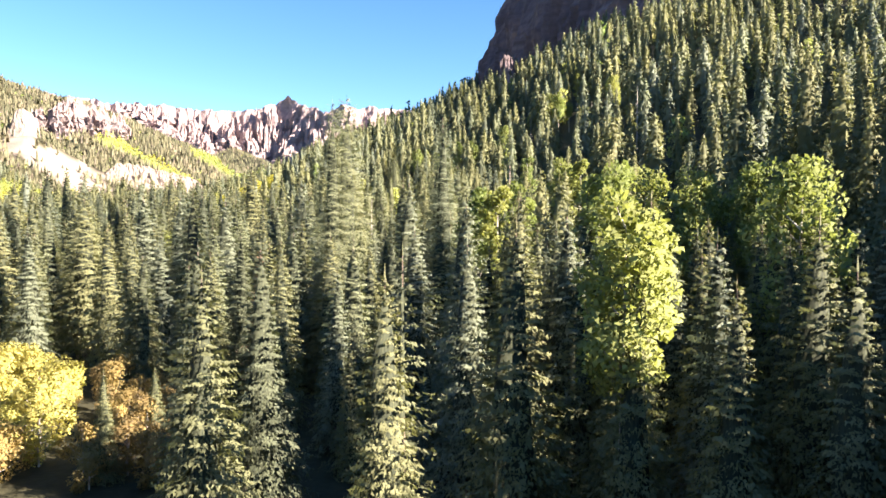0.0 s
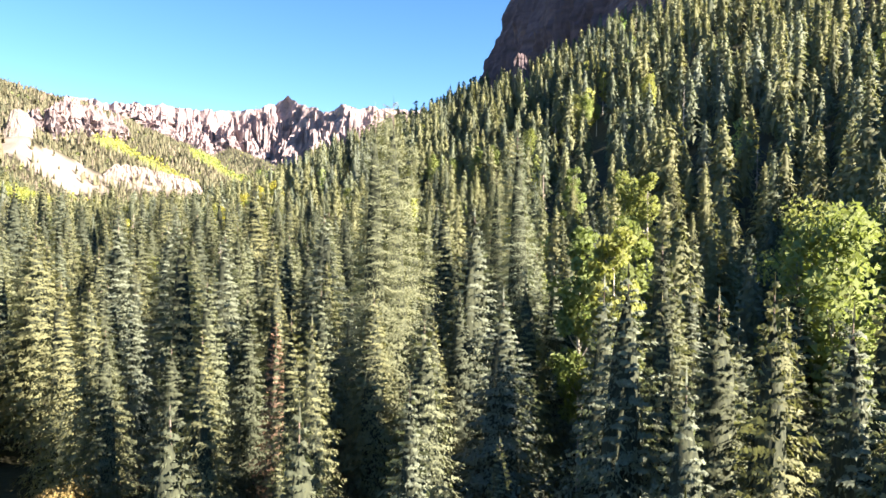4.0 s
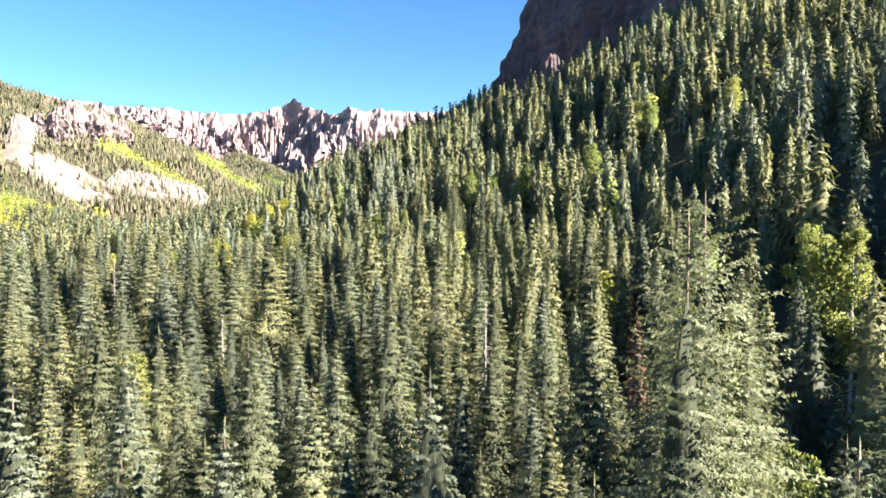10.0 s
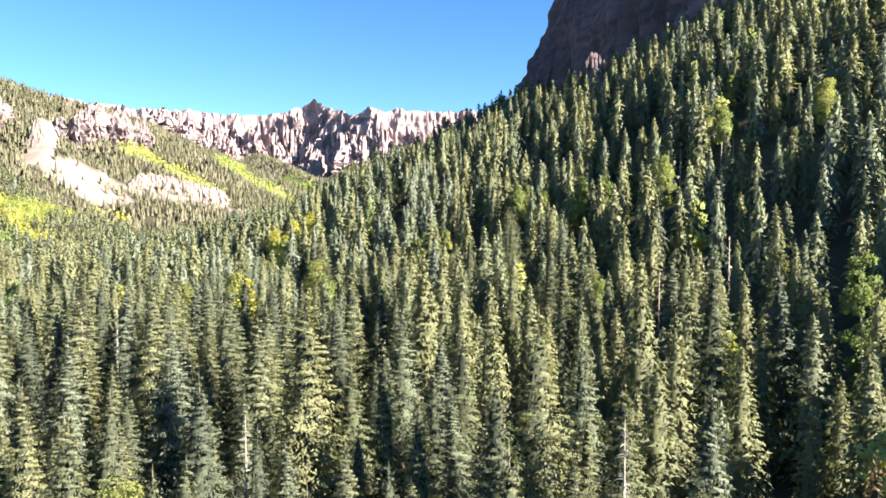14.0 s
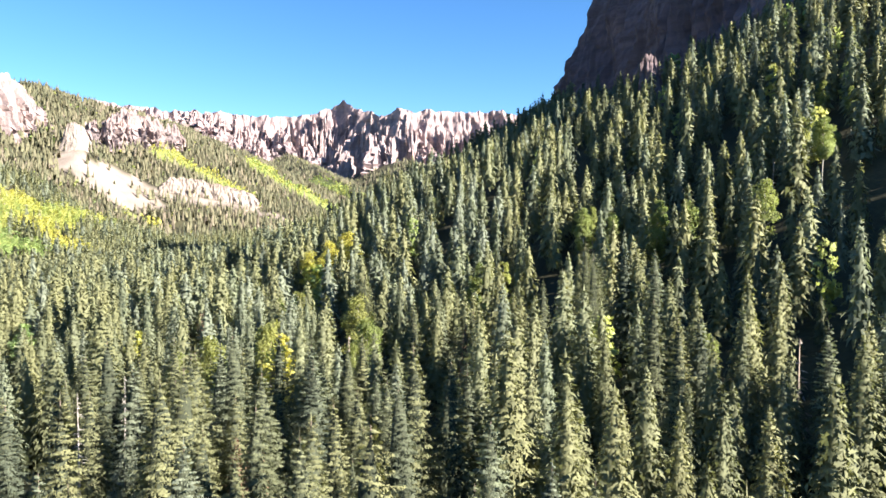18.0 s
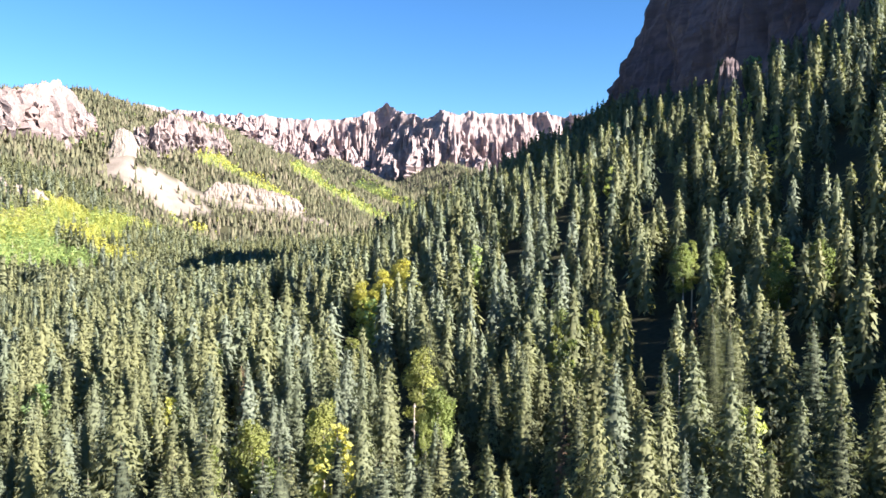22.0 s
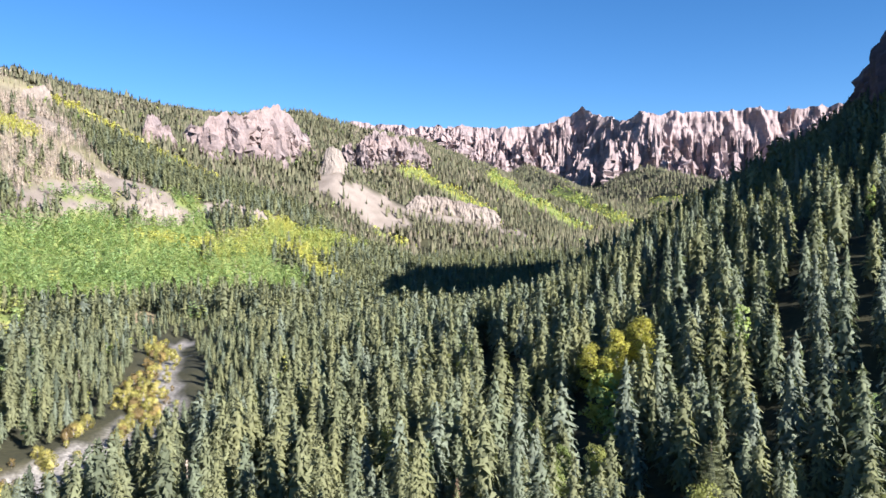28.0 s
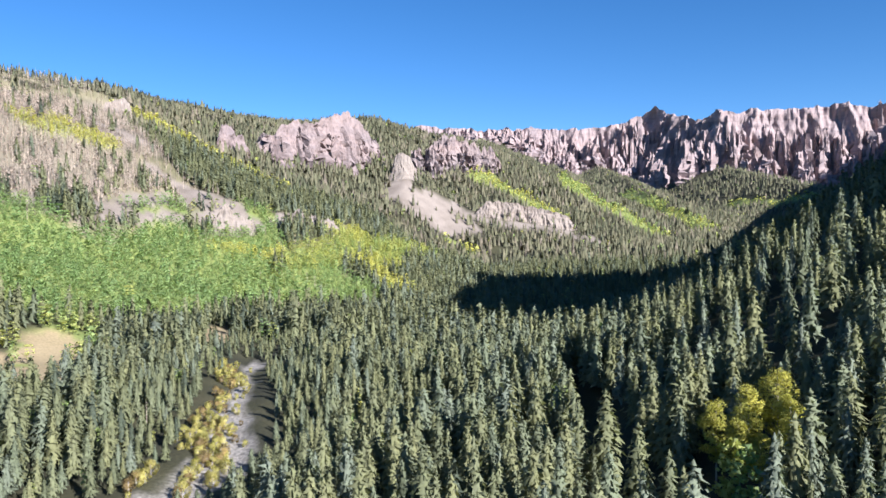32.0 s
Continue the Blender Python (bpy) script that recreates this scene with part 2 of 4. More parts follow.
turf = ramp_node(gt, n1, [(0.3, (0.15, 0.185, 0.055)), (0.6, (0.23, 0.25, 0.075))])
dry = ramp_node(gt, n1, [(0.3, (0.15, 0.135, 0.075)), (0.6, (0.25, 0.215, 0.125))])
colour = mix_node(gt, layer("dry"), wood, dry)
colour = mix_node(gt, layer("turf"), colour, turf)
colour = mix_node(gt, layer("bare"), colour, bare)
colour = mix_node(gt, layer("grass"), colour, grass)
colour = mix_node(gt, layer("gravel"), colour, gravel)
colour = mix_node(gt, 0.5, colour, mix_node(gt, 1.0, colour, ramp_node(gt, n2, [(0.3, (0.55, 0.55, 0.55)), (0.7, (1.3, 1.3, 1.3))]), "MULTIPLY"))
gt.links.new(colour, gb.inputs["Base Color"])
bump(gt, gb, n2, 0.5, 0.4)


# ---- ground ----
def mesh_from(name, verts, faces, smooth=False, normals=None):
    """A mesh from arrays of corners and of triangles or quads."""
    me = bpy.data.meshes.new(name)
    verts, faces = np.asarray(verts, np.float32), np.asarray(faces, np.int32)
    me.vertices.add(len(verts))
    me.vertices.foreach_set("co", verts.ravel())
    me.loops.add(faces.size)
    me.loops.foreach_set("vertex_index", faces.ravel())
    me.polygons.add(len(faces))
    me.polygons.foreach_set("loop_start", np.arange(0, faces.size, faces.shape[1], dtype=np.int32))
    me.polygons.foreach_set("use_smooth", np.full(len(faces), smooth))
    me.update(calc_edges=True)
    if normals is not None:
        me.attributes.new("custom_normal", "FLOAT_VECTOR", "POINT").data.foreach_set("vector", np.asarray(normals, np.float32).ravel())
    return me


def grid_faces(rows, cols):
    i, j = np.meshgrid(np.arange(rows - 1), np.arange(cols - 1), indexing="ij")
    a = (i * cols + j).ravel()
    return np.stack([a, a + 1, a + cols + 1, a + cols], 1)


def attribute(me, name, values):
    me.attributes.new(name, "FLOAT", "POINT").data.foreach_set("value", np.asarray(values, np.float32))


# bare ground in plan: strips from one place to another with a width
BARE = [(-751, 695, -714, 696, 10), (-714, 696, -663, 689, 16), (-663, 689, -629, 696, 17), (-629, 696, -596, 702, 13), (-646, 561, -669, 612, 9), (-669, 612, -678, 659, 12), (-678, 659, -650, 690, 14), (-634, 558, -641, 628, 8), (-641, 628, -626, 670, 13),
        (-597, 728, -620, 819, 10), (-620, 819, -614, 865, 9), (-668, 487, -652, 498, 10), (-750, 1201, -715, 1190, 22), (-715, 1190, -682, 1191, 30), (-682, 1191, -652, 1204, 32), (-652, 1204, -622, 1207, 24), (-752, 1185, -681, 1145, 17), (-700, 1225, -660, 1250, 20), (-735, 1165, -690, 1170, 26), (-690, 1150, -640, 1170, 24),
        (-681, 1145, -640, 1183, 14), (-674, 1205, -637, 1258, 16), (-637, 1258, -578, 1268, 17), (-578, 1268, -495, 1316, 16), (-495, 1316, -441, 1317, 12), (-889, 693, -835, 730, 14), (-830, 690, -815, 735, 9)]
MEADOW = [(-424, 372, -447, 394, 18), (-405, 350, -345, 318, 24), (-392, 462, -432, 495, 9), (-408, 668, -400, 674, 9)]
TRACK = [(-285, 250, 0), (-321, 299, 0), (-332, 318, 0), (-330, 334, 0), (-352, 362, 0)]


BROWN = [(-660, 510, -830, 690, 55), (-800, 600, -930, 780, 60), (-790, 540, -900, 600, 60)]


def strips(x, y, some, rough=0.36):
    best = np.zeros(np.shape(x))
    for x0, y0, x1, y1, w in some:
        d, _ = along(x, y, [(x0, y0, 0), (x1, y1, 0)])
        d = d + w * rough * (fbm(x / w, y / w, 55, 3) + 0.7 * fbm(x / 9, y / 9, 57, 3))
        best = np.maximum(best, 1 - step(w * 0.8, w * 1.05, d))
    return best


def covers(x, y):
    bare = np.maximum(strips(x, y, BARE), 0.5 * strips(x, y, BROWN))
    grass = strips(x, y, MEADOW)
    track, _ = along(x, y, TRACK)
    stream, _ = along(x, y, RIVER)
    gravel = np.maximum(1 - step(5, 9, stream + 3.5 * step(335, 355, y) + 4 * fbm(x / 12, y / 12, 61, 3)), 1 - step(1.6, 2.4, track))
    return bare, grass, gravel * (y < 440)


# aspen groves in plan: strips with a width, and how yellow they are
GROVES = [(-604, 440, -577, 551, 40, 0.12), (-560, 440, -530, 610, 42, 0.15), (-510, 470, -470, 660, 40, 0.2), (-520, 690, -560, 960, 26, 0.6), (-568, 620, -535, 664, 13, 0.9), (-504, 637, -462, 671, 13, 0.8), (-497, 752, -443, 724, 13, 0.9),
          (-615, 1137, -566, 1128, 12, 0.95), (-974, 811, -959, 832, 10, 0.95), (-959, 832, -919, 857, 14, 0.95), (-919, 857, -872, 856, 14, 0.95), (-872, 856, -816, 865, 12, 0.9), (-816, 865, -768, 924, 11, 0.85), (-602, 860, -512, 812, 13, 0.9),
          (-798, 1507, -730, 1466, 20, 0.75), (-730, 1466, -652, 1432, 26, 0.8), (-652, 1432, -564, 1388, 26, 0.8), (-564, 1388, -524, 1369, 18, 0.7), (-1110, 2905, -580, 1621, 36, 0.5), (-580, 1621, -398, 1504, 32, 0.55), (-679, 2381, -479, 1953, 30, 0.5), (-479, 1953, -328, 1653, 30, 0.6),
          (-377, 2466, -182, 2235, 26, 0.7), (-809, 587, -787, 666, 16, 0.9), (-447, 400, -390, 362, 20, 0.45), (-640, 620, -560, 560, 30, 0.15), (-600, 700, -520, 560, 34, 0.2), (-610, 470, -500, 430, 34, 0.15), (-590, 830, -495, 790, 22, 0.75), (-640, 640, -600, 700, 12, 0.8)]


def grove(x, y):
    best, gold = np.zeros(x.shape), np.zeros(x.shape)
    for x0, y0, x1, y1, w, g in GROVES:
        d, _ = along(x, y, [(x0, y0, 0), (x1, y1, 0)])
        v = 1 - step(w * 0.8, w * 1.1, d + w * 0.5 * fbm(x / w / 1.3, y / w / 1.3, 71, 3))
        gold, best = np.where(v > best, g, gold), np.maximum(best, v)
    return best, gold



turns = np.concatenate([np.linspace(-180, -78, 52), np.linspace(-77.5, 52, 400), np.linspace(53, 180, 60)])
rings = np.concatenate([np.geomspace(4, 300, 70), np.geomspace(305, 2900, 170), np.linspace(2915, 3800, 60), np.geomspace(3850, 4850, 8)])
rr, aa = np.meshgrid(rings, np.radians(turns), indexing="ij")
gx, gy = -40 + rr * np.sin(aa), -40 + rr * np.cos(aa)
gz = height(gx, gy)
gz = np.where(np.abs(aa) > radians(95), np.minimum(gz, 60), gz)
verts = np.stack([gx.ravel(), gy.ravel(), gz.ravel()], 1)
me = mesh_from("ground", verts, grid_faces(len(rings), len(turns))[:, ::-1], True)
for name, values in zip(("bare", "grass", "gravel"), covers(gx.ravel(), gy.ravel())):
    attribute(me, name, values)
attribute(me, "turf", grove(gx.ravel(), gy.ravel())[0])
attribute(me, "dry", (step(-380, -560, gx) * (1 - step(880, 1000, gy)) * step(-0.5, 0.4, fbm(gx / 60, gy / 60, 63, 3))).ravel())
me.materials.append(ground_mat)
ground = tagged(new("ground", me), "valley floor and mountain slopes of litter, grass and pale scree", "ground", kind="structure")


# ---- rock walls ----
def cliff(name, line, deep, seed, mat, label, stride=6.0, rows=26, column=42.0, rough=1.0, crown=0.12, lean=0.25, pieces=6, foot_out=0.8, taper=True):
    """A rock wall along a line of (x, y, top, foot), facing to the right of its run, in pieces; buttresses, clefts and ledges stand out of it."""
    p = np.array(line, float)
    run = np.concatenate([[0], np.cumsum(np.hypot(*np.diff(p[:, :2], axis=0).T))])
    s = np.arange(0, run[-1], stride)
    x, y, top, foot = (np.interp(s, run, p[:, k]) for k in range(4))
    tx, ty = np.gradient(x), np.gradient(y)
    k = np.ones(15) / 15
    tx, ty = (np.convolve(np.pad(v, 7, "edge"), k, "valid") for v in (tx, ty))
    size = np.hypot(tx, ty)
    nx, ny = ty / size, -tx / size
    foot = np.minimum(foot, height(x + nx * deep * 2.6, y + ny * deep * 2.6) - 4)
    tall = top - foot
    if taper:
        end = step(0, 0.22 * run[-1], s) * step(0, 0.22 * run[-1], run[-1] - s)
        top = foot + tall * (0.12 + 0.88 * end)
    jag = 0.6 * fbm(s / column, s * 0, seed, 3) + 0.45 * (0.5 - np.abs(fbm(s / (column * 0.3), s * 0, seed + 5, 3)))
    top = top + tall * crown * jag
    v = np.linspace(0, 1, rows)[:, None]
    ss = s[None] + 0 * v
    warp = ss + column * 0.35 * noise2(ss / column, v * 3 + 0 * ss, seed + 3)
    wide = 1 - 1.6 * np.abs(fbm(warp / (column * 1.3), v * 1.1 + 0 * ss, seed + 9, 2))
    mid = 1 - 1.8 * np.abs(fbm(warp / (column * 0.42), v * 1.7 + 0 * ss, seed + 13, 2))
    slim = 1 - 1.8 * np.abs(fbm(ss / (column * 0.15), v * 3.5 + 0 * ss, seed + 15, 2))
    fine = fbm(ss / (column * 0.1), v * tall / (column * 0.2), seed + 17, 3)
    ledge = noise2(ss / (column * 2), v * 8 + 0.5 * noise2(ss / column, v * 2, seed + 21), seed + 19)
    # each buttress has its own height, above which the wall stands back
    own = 0.45 + 0.5 * (0.5 + 0.5 * noise2(ss / (column * 0.6), ss * 0, seed + 25))
    bulk = 1 - step(own - 0.12, own + 0.08, v)
    out = deep * rough * (0.5 * wide * (1 - 0.4 * v) + 0.34 * mid * (0.5 + 0.5 * bulk) + 0.12 * slim + 0.08 * fine + 0.09 * ledge + 0.3 * bulk)
    out = out + deep * foot_out * (1 - v) ** 1.4 - deep * lean * v
    px, py = x + nx * out, y + ny * out
    pz = foot + (top - foot) * v + 0 * ss
    px, py = np.vstack([px, x - nx * deep * 2.5]), np.vstack([py, y - ny * deep * 2.5])
    pz = np.vstack([pz, top - tall * 0.3])
    ob = tagged(new(name), label, "cliff")
    ob.location = (x[len(x) // 2], y[len(y) // 2], foot.min())
    base = np.array(ob.location)
    cuts = np.linspace(0, len(s) - 1, pieces + 1).astype(int)
    for a, b in zip(cuts, cuts[1:]):
        m = slice(a, b + 1)
        me = mesh_from("buttress", np.stack([px[:, m].ravel(), py[:, m].ravel(), pz[:, m].ravel()], 1) - base, grid_faces(rows + 1, b + 1 - a))
        me.materials.append(mat)
        new("buttress", me).parent = ob
    return ob


far_line = [(x, y, z, z - 390) for x, y, z in CREST_FAR]
ridge = cliff("rock_ridge", far_line, 62, 101, ridge_rock, "jagged pinkish-grey rock ridge with towers along the skyline", 5.0, 50, 200, crown=0.09, lean=0.6, rough=1.3, pieces=24, taper=False)
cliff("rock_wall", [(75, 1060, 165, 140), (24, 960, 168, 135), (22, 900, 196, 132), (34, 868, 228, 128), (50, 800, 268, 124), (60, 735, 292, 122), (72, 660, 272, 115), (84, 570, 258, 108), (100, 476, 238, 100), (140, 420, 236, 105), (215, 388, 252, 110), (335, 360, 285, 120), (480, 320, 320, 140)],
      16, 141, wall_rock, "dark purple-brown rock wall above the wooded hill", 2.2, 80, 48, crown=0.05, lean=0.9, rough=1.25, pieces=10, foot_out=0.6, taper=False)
band_one = cliff("rock_band", [(-889, 996, 214, 164), (-896, 1032, 228, 164), (-893, 1069, 240, 163), (-888, 1099, 245, 163), (-880, 1133, 248, 165), (-876, 1175, 258, 169), (-876, 1225, 261, 177), (-876, 1269, 251, 187), (-876, 1319, 242, 200)],
                 9, 161, far_rock, "pinkish rock band below a wooded knoll", 1.5, 44, 40, crown=0.18, rough=1.5, pieces=6, taper=True)
cliff("rock_outcrop", [(-879, 899, 204, 172), (-868, 910, 211, 171), (-865, 929, 208, 173), (-861, 953, 193, 169)], 8, 163, far_rock, "small pinkish rock outcrop among conifers", 1.2, 20, 26, crown=0.3, rough=1.8, pieces=2)
band_two = cliff("rock_band", [(-841, 1395, 234, 176), (-827, 1416, 244, 177), (-814, 1441, 250, 178), (-799, 1473, 255, 175), (-785, 1497, 245, 171), (-768, 1529, 235, 162), (-745, 1551, 228, 157), (-711, 1578, 201, 152)],
                 9, 181, far_rock, "pinkish rock towers on a wooded spur", 1.6, 36, 44, crown=0.4, rough=1.6, pieces=5, taper=True)
cliff("rock_tower", [(-778, 1211, 162, 150), (-769, 1210, 186, 148), (-756, 1215, 191, 146), (-745, 1224, 183, 146), (-740, 1236, 160, 148)], 7, 191, pale_rock, "pale blocky rock tower above a scree slope", 1.0, 26, 26, crown=0.06, rough=0.7, pieces=2, taper=False)
cliff("rock_pinnacle", [(20, 435, 82, 70), (23, 431, 95, 70), (26, 430, 101, 70), (31, 430, 99, 70), (35, 432, 87, 70), (39, 436, 78, 70)], 4, 171, pinnacle_rock, "weathered pinkish rock pinnacle standing before the dark wall", 0.8, 26, 8, crown=0.08, pieces=2)
for line in ([(-604, 637, 72, 62), (-597, 659, 73, 57), (-588, 679, 68, 55), (-585, 699, 63, 52)], [(-598, 729, 68, 58), (-584, 748, 72, 57), (-572, 771, 70, 55), (-565, 802, 64, 54)]):
    cliff("rock_band", line, 4, 201, pale_rock, "low pale broken rock band above the aspens", 1.0, 14, 12, crown=0.3, pieces=2)
cliff("rock_band", [(-654, 1249, 96, 76), (-633, 1272, 104, 74), (-609, 1289, 105, 68), (-573, 1306, 97, 57), (-537, 1321, 84, 51), (-501, 1335, 74, 43), (-458, 1355, 56, 30)], 8, 211, pale_rock, "pale layered rock band at the foot of a spur", 1.4, 20, 22, crown=0.2, pieces=4)
for line in ([(-968, 778, 231, 221), (-961, 785, 237, 222), (-956, 799, 240, 225), (-954, 815, 239, 227), (-955, 830, 234, 227)], [(-1061, 701, 263, 250), (-1058, 718, 263, 251), (-1057, 740, 260, 246), (-1055, 763, 255, 246)]):
    cliff("rock_outcrop", line, 5, 215, pale_rock, "pale rock outcrop on the slope of dead trees", 1.0, 14, 12, crown=0.25, pieces=2)


def spires(ob, line, count, reach, seed, mat, width=(34, 75), fall=0.75, rise=0.98, foot=40, taper=0.72):
    """Rock fins and towers that stand before a wall, lower the farther they stand out."""
    r = np.random.default_rng(seed)
    p = np.array(line, float)
    run = np.concatenate([[0], np.cumsum(np.hypot(*np.diff(p[:, :2], axis=0).T))])
    for n in range(count):
        s = run[-1] * (n + r.random()) / count
        x, y, top = (np.interp(s, run, p[:, k]) for k in range(3))
        ax, ay = (np.interp(s + 40, run, p[:, k]) - np.interp(s - 40, run, p[:, k]) for k in range(2))
        size = math.hypot(ax, ay)
        nx, ny = ay / size, -ax / size
        out = reach * r.random() ** 1.3
        wide = r.uniform(*width)
        x, y = x + nx * out, y + ny * out
        low = float(height(x, y)) - foot
        high = low + (top - low) * (rise - fall * out / reach) * r.uniform(0.8, 1.0)
        if high < low + foot + 15:
            continue
        rings, sides = 15, 17
        u = np.linspace(0, 1, rings)[:, None]
        a = np.arange(sides)[None] * 2 * np.pi / sides + 0.25 * r.normal(0, 1, (1, sides))
        edge = (1 - taper * u ** r.uniform(1.0, 2.2)) * (1 + 0.35 * r.normal(0, 1, (1, sides)).clip(-1, 1.2)) * (1 + 0.24 * r.normal(0, 1, (rings, sides)).clip(-1.5, 1.5))
        # steps and ledges on the way up
        edge = edge * (1 + 0.12 * np.sin(u * 17 + r.random() * 6))
        along_n, along_t = wide * 0.62 * np.cos(a) * edge, wide * 0.40 * np.sin(a) * edge
        lean = -0.35 * wide * u
        px, py = x + nx * (along_n + lean) - ny * along_t, y + ny * (along_n + lean) + nx * along_t
        pz = low + (high - low) * (u + 0.045 * r.normal(0, 1, (rings, sides)) * (u > 0))
        verts = np.stack([px.ravel(), py.ravel(), pz.ravel()], 1)
        ring = np.arange(sides)
        faces = [np.stack([k * sides + ring, k * sides + (ring + 1) % sides, (k + 1) * sides + (ring + 1) % sides, (k + 1) * sides + ring], 1) for k in range(rings - 1)]
        me = mesh_from("spire", verts - np.array(ob.location), np.concatenate(faces))
        me.materials.append(mat)
        new("spire", me).parent = ob


spires(ridge, CREST_FAR[1:], 110, 300, 221, ridge_rock, (60, 140), 0.72)
spires(ridge, CREST_FAR[1:], 120, 340, 223, ridge_rock, (30, 70), 0.8)
spires(band_one, [(-889, 996, 206), (-893, 1069, 232), (-880, 1133, 240), (-876, 1225, 253), (-876, 1319, 234)], 15, 34, 231, far_rock, (24, 46), 0.25, 1.04, 24, 0.45)
spires(band_two, [(-841, 1395, 228), (-814, 1441, 244), (-785, 1497, 239), (-745, 1551, 222)], 14, 44, 241, far_rock, (20, 40), 0.35, 1.04, 20, 0.55)


# ---- trees ----
rng = np.random.default_rng(7)


def part(name, me, mat, parent, label=""):
    if not me.materials:
        me.materials.append(mat)
    ob = new(name, me)
    ob.parent = parent
    return tagged(ob, label)


def tube(points, radii, sides=6):
    """A tapered stem through the points."""
    points = np.asarray(points, float)
    a = np.arange(sides) * 2 * np.pi / sides
    verts = []
    for n, (p, r) in enumerate(zip(points, radii)):
        d = points[min(n + 1, len(points) - 1)] - points[max(n - 1, 0)]
        d = d / np.linalg.norm(d)
        u = np.cross(d, (0, 1, 0) if abs(d[1]) < 0.9 else (1, 0, 0))
        u /= np.linalg.norm(u)
        w = np.cross(d, u)
        verts.append(p + r * (np.cos(a)[:, None] * u + np.sin(a)[:, None] * w))
    faces = []
    for n in range(len(points) - 1):
        for k in range(sides):
            q = (k + 1) % sides
            faces += [(n * sides + k, n * sides + q, (n + 1) * sides + q), (n * sides + k, (n + 1) * sides + q, (n + 1) * sides + k)]
    return np.concatenate(verts), np.array(faces)


def joined(pieces):
    verts, faces, base = [], [], 0
    for v, f in pieces:
        verts.append(v)
        faces.append(np.asarray(f) + base)
        base += len(v)
    return np.concatenate(verts), np.concatenate(faces)


def sprays(start, way, side, length, width):
    """Tufts: triangles, broad at the start and pointed along the way."""
    a = start + side * (width * 0.5)[:, None]
    b = start - side * (width * 0.5)[:, None]
    c = start + way * length[:, None]
    return np.stack([a, b, c], 1).reshape(-1, 3), np.arange(len(start) * 3).reshape(-1, 3)


def conifer_crown(r, tall, wide, boughs, per, low=0.05, power=0.74, ragged=0.12, hanging=0.5, cover=2.4):
    """Boughs in rising whorls, each a fan of needle tufts: drooping at the foot, level in the middle, upturned at the tip."""
    t = (np.arange(boughs) + r.random(boughs)) / boughs
    u = low + (0.975 - low) * (1 - (1 - t) ** 0.68)
    turn = np.arange(boughs) * 2.39996 + r.normal(0, 0.3, boughs)
    lumps = 1 + 0.13 * np.sin(2 * turn + 7 * u + r.random() * 6) + 0.09 * np.sin(3 * turn - 13 * u + r.random() * 6)
    reach = wide * (1 - u) ** power * lumps * (1 + ragged * r.normal(0, 1, boughs)).clip(0.55, 1.3)
    reach = reach * np.where(u < low + 0.1, 0.65 + 3.5 * (u - low), 1) + 0.008 * tall
    slope = -0.42 + 0.85 * u**1.3 + r.normal(0, 0.10, boughs)
    base = cover * math.sqrt(0.62 * math.pi * wide * tall / (boughs * per))
    n = boughs * per
    u, turn, reach, slope = (np.repeat(v, per) for v in (u, turn, reach, slope))
    f = 1 - 0.75 * r.random(n) ** 1.4
    lateral = r.normal(0, 1, n) * 0.3 * reach * (1.3 - f)
    out = np.stack([np.cos(turn), np.sin(turn), 0 * turn], 1)
    across = np.stack([-out[:, 1], out[:, 0], 0 * turn], 1)
    up = np.array((0.0, 0.0, 1.0))
    z = u * tall + reach * (slope * f - 0.16 * f * f * (1 - u)) - 0.3 * np.abs(lateral)
    at = out * (reach * f)[:, None] + across * lateral[:, None] + up * z[:, None]
    hang = (r.random(n) < hanging)[:, None]
    way = np.where(hang, 0.55 * out + up * (-0.85 + 1.3 * u)[:, None], out + across * (1.6 * lateral / (reach + 0.1))[:, None] + up * (slope + 0.12)[:, None]) + r.normal(0, 0.28, (n, 3))
    face = np.where(hang, out + 0.35 * up, 0.6 * out + 0.85 * up) + r.normal(0, 0.25, (n, 3))
    face /= np.linalg.norm(face, axis=1)[:, None]
    way -= face * (way * face).sum(1)[:, None]
    way /= np.linalg.norm(way, axis=1)[:, None]
    size = base * (0.65 + 0.6 * r.random(n)) * (0.42 + 0.58 * (1 - u) ** 0.5)
    coat = sprays(at - way * (size * 0.5)[:, None], way, np.cross(way, face), size * 1.5, size * 0.75)
    g = 0.3 * base
    top = np.array([(g, 0, 0.955 * tall), (-g / 2, 0.87 * g, 0.955 * tall), (0, 0, tall), (-g / 2, -0.87 * g, 0.955 * tall), (g, 0, 0.955 * tall), (0, 0, tall), (-g / 2, 0.87 * g, 0.955 * tall), (-g / 2, -0.87 * g, 0.955 * tall), (0, 0, tall)])
    return joined([coat, (top, np.arange(9).reshape(3, 3))])


